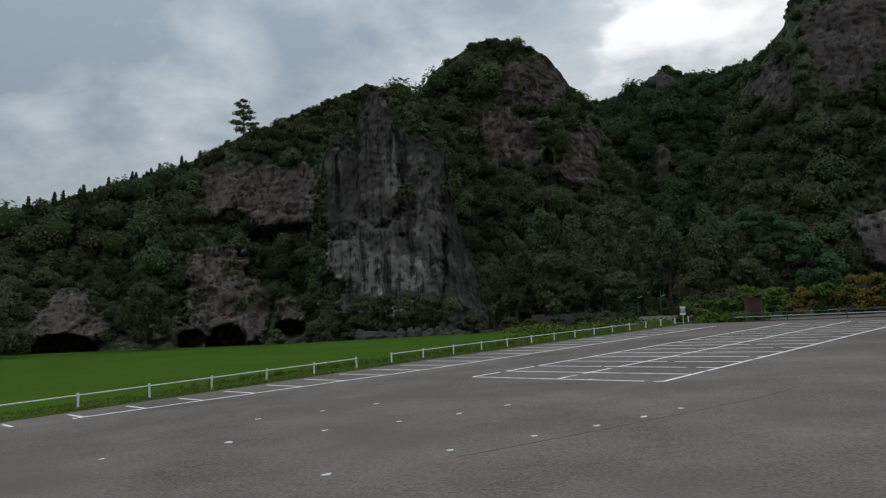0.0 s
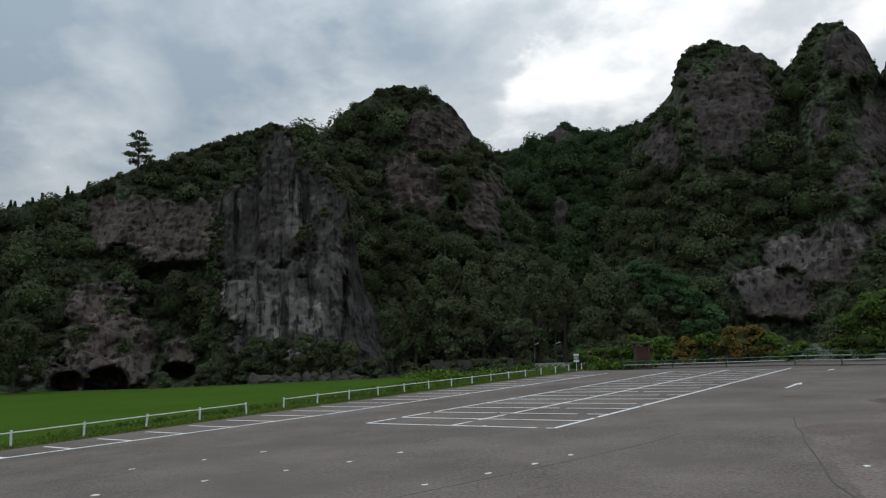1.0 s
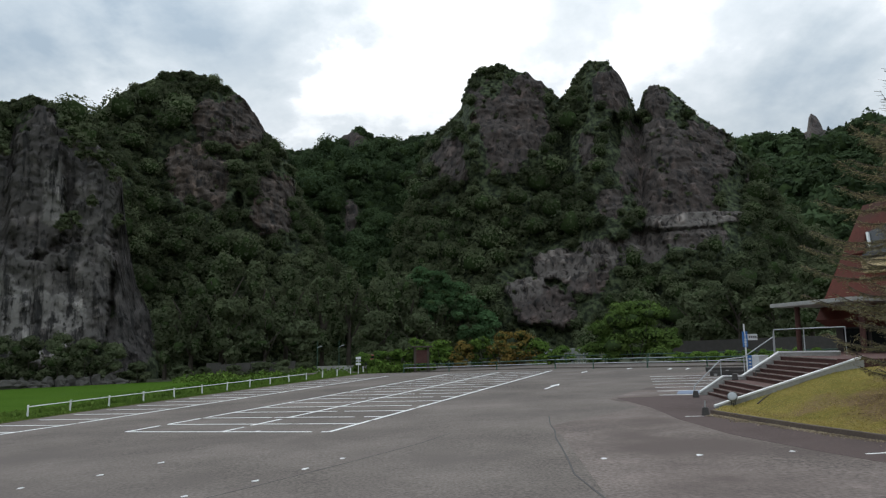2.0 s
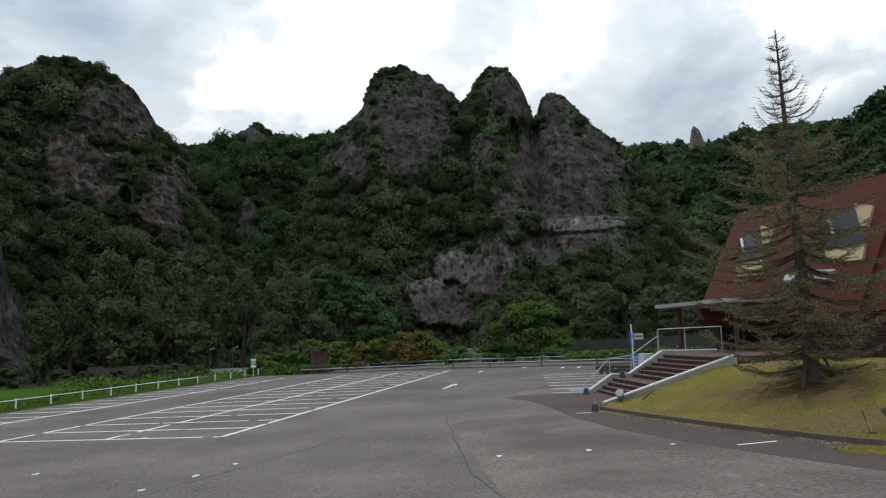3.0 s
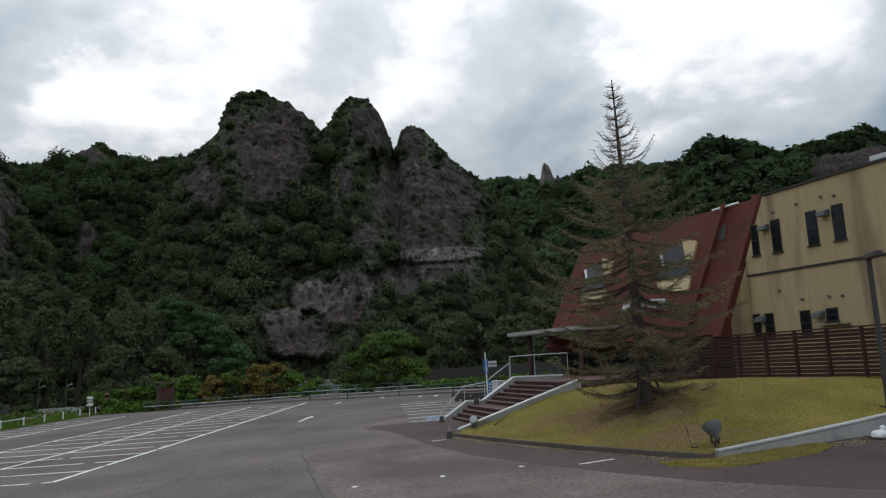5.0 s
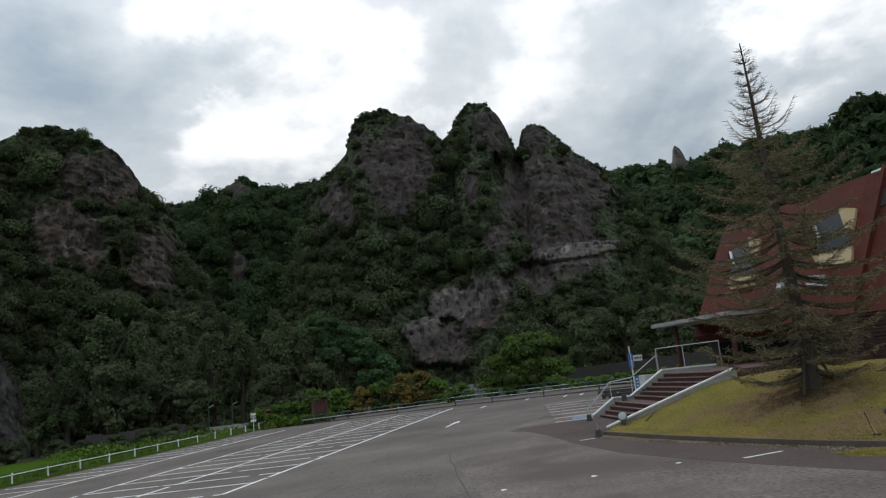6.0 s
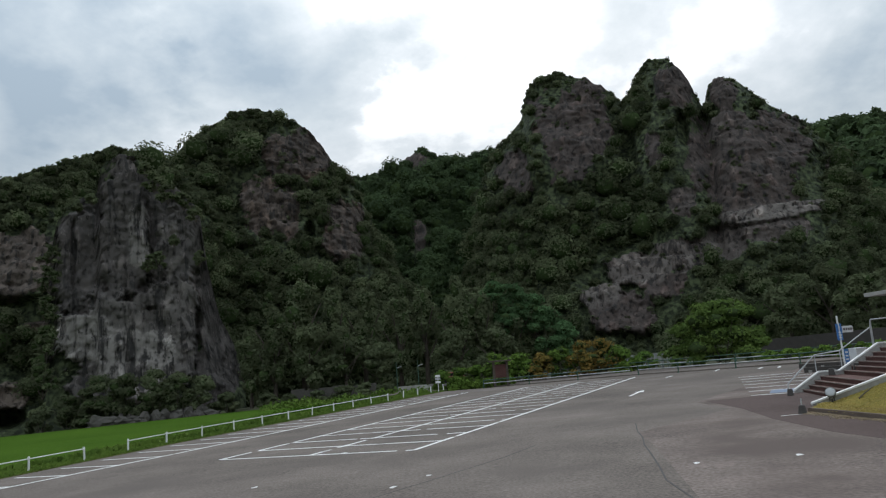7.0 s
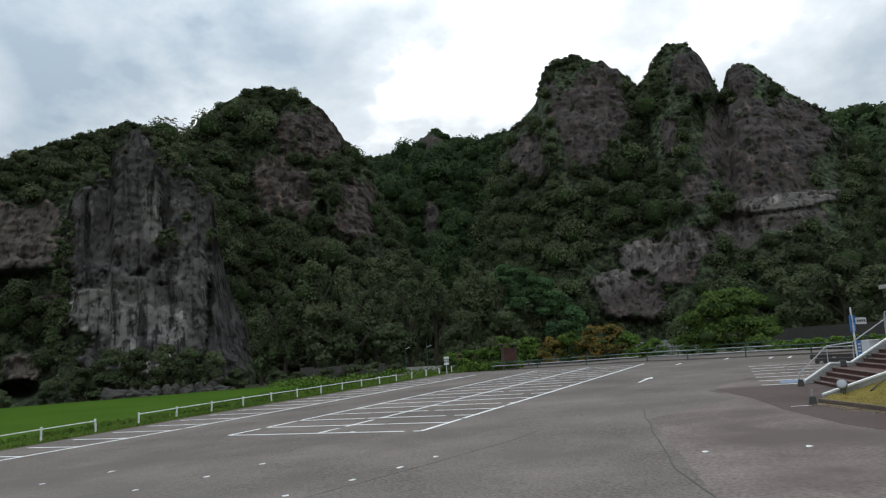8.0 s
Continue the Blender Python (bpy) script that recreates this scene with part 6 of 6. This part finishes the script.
def floodlight(x, y, z, size, turn, tip, label):
    s = thing("floodlight", (x, y, z), label, "floodlight", "lawn floodlights", turn=turn)
    part("stem", tube((0, 0, -0.1), (0, 0, 0.22 * size), 0.05 * size, sides=10), BROWN_STEEL, s)
    for d in (-0.12, 0.12):
        part("bracket", box(d * size - 0.015, -0.04, 0.1 * size, d * size + 0.015, 0.04, 0.5 * size), BROWN_STEEL, s)
    m = pose(0, 0, 0.55 * size, tip, 0, 0)
    bm = bmesh.new()
    prof = ((0.09, -0.34), (0.1, -0.16), (0.2, -0.08), (0.29, 0.06), (0.32, 0.2), (0.33, 0.24), (0.30, 0.25))
    rings = []
    for r, h in prof:
        rings.append([bm.verts.new(m @ Vector((r * size * math.cos(t), r * size * math.sin(t), h * size))) for t in [i * math.tau / 20 for i in range(20)]])
    for a, b in zip(rings, rings[1:]):
        for i in range(20):
            bm.faces.new((a[i], a[(i + 1) % 20], b[(i + 1) % 20], b[i]))
    bm.faces.new(rings[0][::-1])
    part("housing", bm, PLASTIC_GREY, s, smooth=True)
    bm = bmesh.new()
    bmesh.ops.create_uvsphere(bm, u_segments=20, v_segments=8, radius=0.295 * size, matrix=m @ Matrix.Translation((0, 0, 0.235 * size)) @ Matrix.Diagonal((1, 1, 0.25, 1)))
    part("lens", bm, GALVANISED, s, "dull glass lens", smooth=True)


floodlight(16.1, 15.12, lawn_z(16.1, 15.12), 0.86, 165, 34, "round grey floodlight standing on the lawn")
fl = S(-0.75, -0.45, 0.6)
floodlight(fl.x, fl.y, fl.z, 0.62, -40, 62, "round floodlight at the foot of the stairs")


def bollard(u, v, label, stalk, at=None):
    p = at or W(u, v)
    s = thing("weight_block", p, label, "post base", "post bases at the stairs")
    bm = bmesh.new()
    bmesh.ops.create_cone(bm, cap_ends=True, segments=4, radius1=0.21, radius2=0.145, depth=0.31, matrix=Matrix.Translation((0, 0, 0.155)) @ pose(0, 0, 0, 0, 0, 20))
    bmesh.ops.bevel(bm, geom=bm.edges[:], offset=0.02, segments=1, affect="EDGES")
    part("block", bm, BROWN_STEEL, s)
    if stalk:
        part("stalk", tube((0, 0, 0.31), (0, 0, 0.55), 0.025, sides=8), GALVANISED, s)


bollard(23.64, 4.5, "dark trapezoid post base with a short pipe", True)
bollard(23.16, 12.1, "dark trapezoid post base on the asphalt", False)
for run in (1.25, 2.35):
    p = S(run, 5.6, 1.33 if run < 1.9 else 1.51)
    bollard(0, 0, "dark trapezoid post base on the stair landing", False, p)


def fallen_stick():
    a, b = Vector((15.6, 26.9, lawn_z(15.6, 26.9) + 0.03)), Vector((16.5, 27.4, lawn_z(16.5, 27.4) + 0.08))
    ob = part("fallen_stick", limb([a, a.lerp(b, 0.4) + Vector((0.03, 0, 0.05)), b], [0.03, 0.025, 0.012], 6), BARK)
    tagged(ob, "thin dark fallen stick on the lawn", "stick")


fallen_stick()


def bag():
    x, y = 20.9, 13.3
    s = thing("sandbag", (x, y, gz(x)), "crumpled white plastic bag on the ground", "bag", turn=15)
    bm = bmesh.new()
    bmesh.ops.create_icosphere(bm, subdivisions=3, radius=1.0)
    for v in bm.verts:
        k = 1 + 0.22 * noise.noise(v.co * 2.3)
        v.co = Vector((v.co.x * 0.42 * k, v.co.y * 0.26 * k, max(0.0, 0.11 + v.co.z * 0.14 * k)))
    part("sack", bm, WHITE, s, smooth=True)
    bm = bmesh.new()
    bmesh.ops.create_icosphere(bm, subdivisions=2, radius=0.09, matrix=Matrix.Translation((0.33, 0.05, 0.27)))
    part("knot", bm, WHITE, s, smooth=True)


bag()


def meter_box():
    x, y = 26.4, 15.6
    z = lawn_z(x, y)
    s = thing("concrete_block", (x, y, z), "square concrete block with a pipe on a slab", "concrete block")
    part("slab", box(-0.9, -0.5, -0.1, 0.5, 0.5, 0.05, 0.01), CONCRETE, s)
    part("block", box(-0.3, -0.3, 0.054, 0.3, 0.3, 0.55, 0.03), CONCRETE, s)
    part("pipe", tube((0, 0, 0.55), (0, 0, 0.9), 0.05), WHITE, s)


meter_box()


def info_sign():
    p = W(26.0, 22.5)
    s = thing("bus_stop_sign", p, "white pole with blue panels and a small plate", "sign", turn=20)
    lean = Vector((-0.12, 0, 3.4))
    part("pole", tube((0, 0, -0.2), lean, 0.05, sides=10), WHITE, s)
    pn = part("panel", box(-0.28, -0.03, 2.0, 0.12, 0.03, 2.95, 0.01), BLUE_SIGN, s, "blue information panel")
    for z, w in ((2.75, 0.12), (2.45, 0.2), (2.3, 0.24), (2.15, 0.2)):
        part("bar", box(-0.08 - w / 2, -0.042, z - 0.035, -0.08 + w / 2, -0.032, z + 0.035), WHITE, pn)
    plate = part("plate", box(0.16, -0.02, 2.42, 1.0, 0.02, 2.8, 0.008), WHITE, s, "white direction plate with dark bars")
    for k in range(4):
        part("bar", box(0.25 + 0.18 * k, -0.032, 2.55, 0.36 + 0.18 * k, -0.022, 2.68), DARK_TRIM, plate)
    b2 = part("lower_panel", box(0.0, -0.03, 0.5, 0.36, 0.03, 1.5, 0.01), BLUE_SIGN, s, "blue lower panel")
    for k in range(4):
        part("bar", box(0.08, -0.042, 0.65 + 0.2 * k, 0.28, -0.032, 0.74 + 0.2 * k), WHITE, b2)
    c = thing("white_cabinet", p + Vector((0.95, 0.2, 0)), "white metal roadside cabinet", "cabinet", turn=20)
    part("body", box(-0.42, -0.25, 0, 0.42, 0.25, 1.45, 0.02), WHITE, c)
    part("lid", box(-0.46, -0.29, 1.454, 0.46, 0.29, 1.5, 0.01), WHITE, c)


info_sign()


def benches():
    for u, v, long in ((25.5, 28.0, 3.4), (25.0, 33.0, 3.0), (27.5, 30.5, 3.0)):
        p = W(u, v)
        s = thing("wheel_stop", p, "low dark timber edging on the asphalt", "edging", "dark edgings", turn=-20)
        part("timber", box(-long / 2, -0.12, -0.05, long / 2, 0.12, 0.28, 0.02), BROWN_STEEL, s)
        for d in (-0.4, 0.0, 0.4):
            part("footing", box(d * long - 0.1, -0.16, -0.05, d * long + 0.1, 0.16, 0.1), CONCRETE, s)


benches()


def far_things():
    p = W(-5.6, 47.6)
    s = thing("notice_board", p, "small roofed brown wooden notice board", "notice board", turn=15)
    for d in (-0.75, 0.75):
        part("leg", box(d - 0.12, -0.1, -0.2, d + 0.12, 0.1, 2.6), BARK, s)
    part("board", box(-0.63, -0.05, 0.9, 0.63, 0.05, 2.3), STEP_RED, s)
    part("board_roof", box(-1.1, -0.5, 2.6, 1.1, 0.5, 2.75, 0.03), BARK, s)
    p = W(1.5, 56.5)
    s = thing("stone_sign", p, "long pale stone slab with a sloping top", "stone slab", turn=15)
    bm = bmesh.new()
    vs = [bm.verts.new((x, y, z)) for y in (-0.2, 0.2) for x, z in ((-1.8, -0.2), (1.8, -0.2), (1.8, 1.6), (-1.8, 1.1))]
    for f in ((0, 1, 2, 3), (7, 6, 5, 4), (0, 4, 5, 1), (1, 5, 6, 2), (2, 6, 7, 3), (3, 7, 4, 0)):
        bm.faces.new([vs[i] for i in f])
    part("slab", bm, CONCRETE, s)
    for az in (-3.35, -1.65):
        p = polar(az, 92)
        p.z = ground_z(p.x)
        s = thing("street_pole", p, "slim green-grey roadside pole with a small arm", "pole", "roadside poles")
        part("pole", tube((0, 0, -0.3), (0, 0, 4.2), 0.06, 0.045), GREEN_RAIL, s)
        part("arm", tube((0, 0, 3.4), (0.5, 0, 3.6), 0.04), GALVANISED, s)
        part("lamp_head", box(0.4, -0.06, 3.54, 0.62, 0.06, 3.64, 0.02), GALVANISED, s)
    p = W(-12.2, 45.5)
    s = thing("small_sign", p, "small white double plate on a post", "sign", turn=8)
    part("pole", tube((0, 0, -0.2), (0, 0, 1.75), 0.035), WHITE, s)
    for z in (1.0, 1.35, 1.66):
        part("plate", box(-0.28, -0.03, z, 0.28, 0.0, z + 0.24), WHITE if z != 1.35 else GALVANISED, s)


far_things()


# ---- the half-dead conifer on the lawn


def build_conifer():
    x, y = 18.6, 20.7
    g = random.Random(11)
    z = lawn_z(x, y)
    ob = thing("dying_conifer", (x, y, z), "half-dead tall conifer with browned needles and bare tip", "conifer tree")
    H = 12.75
    bend = lambda f: Vector((-0.35 * f * f, 0.1 * math.sin(3 * f), f * H))
    trunk = bmesh.new()
    limb([bend(k / 14) - Vector((0, 0, 0.3 if k == 0 else 0)) for k in range(15)], [0.26 * (1 - k / 14) ** 1.1 + 0.02 for k in range(15)], 12, trunk)
    part("trunk", trunk, BARK, ob)
    for s in (-1, 1):
        part("stake", tube((0.75 * s, -0.35, -0.2), (0.18 * s, -0.1, 1.35), 0.05, sides=8), BARK, ob, "dark wooden support stake")
    twig_a, twig_b, twig_w, cen, siz = [], [], [], [], []
    count = 165
    for k in range(count):
        f = 0.05 + 0.935 * ((k // 6) * 6 / count) ** 0.92 + g.uniform(-0.008, 0.008)
        t = k * 2.39996 + g.uniform(-0.3, 0.3)
        reach = float(np.interp(f, (0.1, 0.2, 0.32, 0.5, 0.7, 0.78, 0.88, 1.0), (3.3, 4.0, 4.1, 3.1, 1.65, 0.95, 0.5, 0.15))) * g.uniform(0.6, 1.1)
        bare = f > 0.7
        rise = 0.1 + 0.5 * max(0, f - 0.6)
        base = bend(f)
        out = Vector((math.cos(t), math.sin(t), 0))
        side = Vector((-out.y, out.x, 0))
        pts = []
        sway = g.uniform(-0.15, 0.15)
        for i in range(7):
            q = i / 6
            pts.append(base + out * reach * q + side * sway * reach * q * q + Vector((0, 0, reach * (rise * q - 0.34 * q * (1 - q) * 1.2 + (0.12 if not bare else 0.5) * q ** 3 - (0.22 if f < 0.5 else 0.05) * q))))
        bm = bmesh.new()
        r = 0.05 * (1 - f) + 0.014
        limb(pts, [r * (1 - i / 7) for i in range(7)], 5, bm)
        part("branch", bm, BARK if f < 0.6 else DEAD_TWIG, ob)
        n = int(reach * 17) + 6
        for i in range(n):
            q = 0.18 + 0.82 * (i + g.random()) / n
            j = min(5, int(q * 6))
            p = pts[j].lerp(pts[j + 1], q * 6 - j)
            s = 1 if i % 2 else -1
            length = (0.22 + 0.55 * (1 - q) * reach / 3) * g.uniform(0.6, 1.3)
            d = (out * g.uniform(0.45, 0.9) + side * s * g.uniform(0.5, 1.0) + Vector((0, 0, g.uniform(-0.25, 0.12) + (0.35 if bare else 0)))).normalized()
            e = p + d * length
            twig_a.append(p); twig_b.append(e); twig_w.append(0.009)
            if bare and g.random() < 0.97:
                continue
            for m in range(int(length * 20) + 1):
                if g.random() < 0.2:
                    continue
                c = p.lerp(e, g.random()) + Vector((g.uniform(-0.05, 0.05), g.uniform(-0.05, 0.05), g.uniform(-0.06, 0.03)))
                cen.append(c); siz.append(g.uniform(0.03, 0.07))
    A, B = np.array(twig_a), np.array(twig_b)
    D = B - A
    D /= np.linalg.norm(D, axis=1, keepdims=True)
    S = np.cross(D, np.array([0, 0, 1.0])); S /= np.linalg.norm(S, axis=1, keepdims=True) + 1e-9
    T = np.cross(D, S)
    w = np.array(twig_w)[:, None]
    Q = np.concatenate([np.stack([A - X * w, A + X * w, B + X * w * 0.4, B - X * w * 0.4], 1) for X in (S, T)])
    part("twig_mass", quads_mesh("twig_mass", Q, DEAD_TWIG), None, ob, "bare grey-brown twigs")
    # needles: thin, drooping, in all directions about their twig
    h = np.random.default_rng(77)
    C, L = np.array(cen), np.array(siz)[:, None] * 2.2
    D = h.normal(size=C.shape) * np.array([1, 1, 0.55]) - np.array([0, 0, 0.25])
    D /= np.linalg.norm(D, axis=1, keepdims=True)
    S = np.cross(D, h.normal(size=C.shape)); S /= np.linalg.norm(S, axis=1, keepdims=True) + 1e-9
    S *= 0.011
    Q = np.stack([C - S, C + S, C + D * L + S * 0.3, C + D * L - S * 0.3], 1)
    part("needle_mass", quads_mesh("needle_mass", Q, NEEDLE_DRY, h.random(len(C))), None, ob, "sparse browned needles")


build_conifer()


def garden_stake():
    x, y = 15.72, 15.55
    ob = thing("garden_stake", (x, y, lawn_z(x, y)), "thin leaning metal stake with a pale foot on the lawn", "stake")
    part("rod", tube((0, 0, -0.1), (-0.16, 0.12, 0.62), 0.014, sides=8), BROWN_STEEL, ob)
    part("sleeve", tube((-0.004, 0.003, 0.02), (-0.085, 0.064, 0.33), 0.02, sides=8), CREAM, ob, "pale sleeve")
    part("foot", box(-0.07, -0.07, -0.03, 0.07, 0.07, 0.06, 0.02), BROWN_STEEL, ob)


garden_stake()


def needle_shade():
    """Brown needles shed on the lawn below the dying conifer; their brown stands for its soft shade."""
    g = np.random.default_rng(91)
    k = 34000
    r, t = np.abs(g.normal(0, 2.1, k)) + 0.2, g.uniform(0, math.tau, k)
    x, y = 18.6 + r * np.cos(t), 20.7 + r * np.sin(t)
    ok = (vnoise(x * 0.9, y * 0.9, x * 0, 5, 3) + 0.35 > r / 6) & (x > 15.6)
    x, y = x[ok], y[ok]
    z = np.array([lawn_z(float(a), float(b)) for a, b in zip(x, y)])
    c = np.stack([x, y, z + 0.03], 1)
    nor = np.stack([0.25 * g.normal(size=len(x)), 0.25 * g.normal(size=len(x)), 1 + 0 * x], 1); nor /= np.linalg.norm(nor, axis=1, keepdims=True)
    tagged(new("needle_shade", quads_mesh("needle_shade", leaf_quads(c, nor, g.uniform(0.012, 0.032, len(x)), 93), NEEDLE_SHADE)), "brown fallen needles, standing for tree shade, on the lawn", "litter", kind="stuff")


needle_shade()
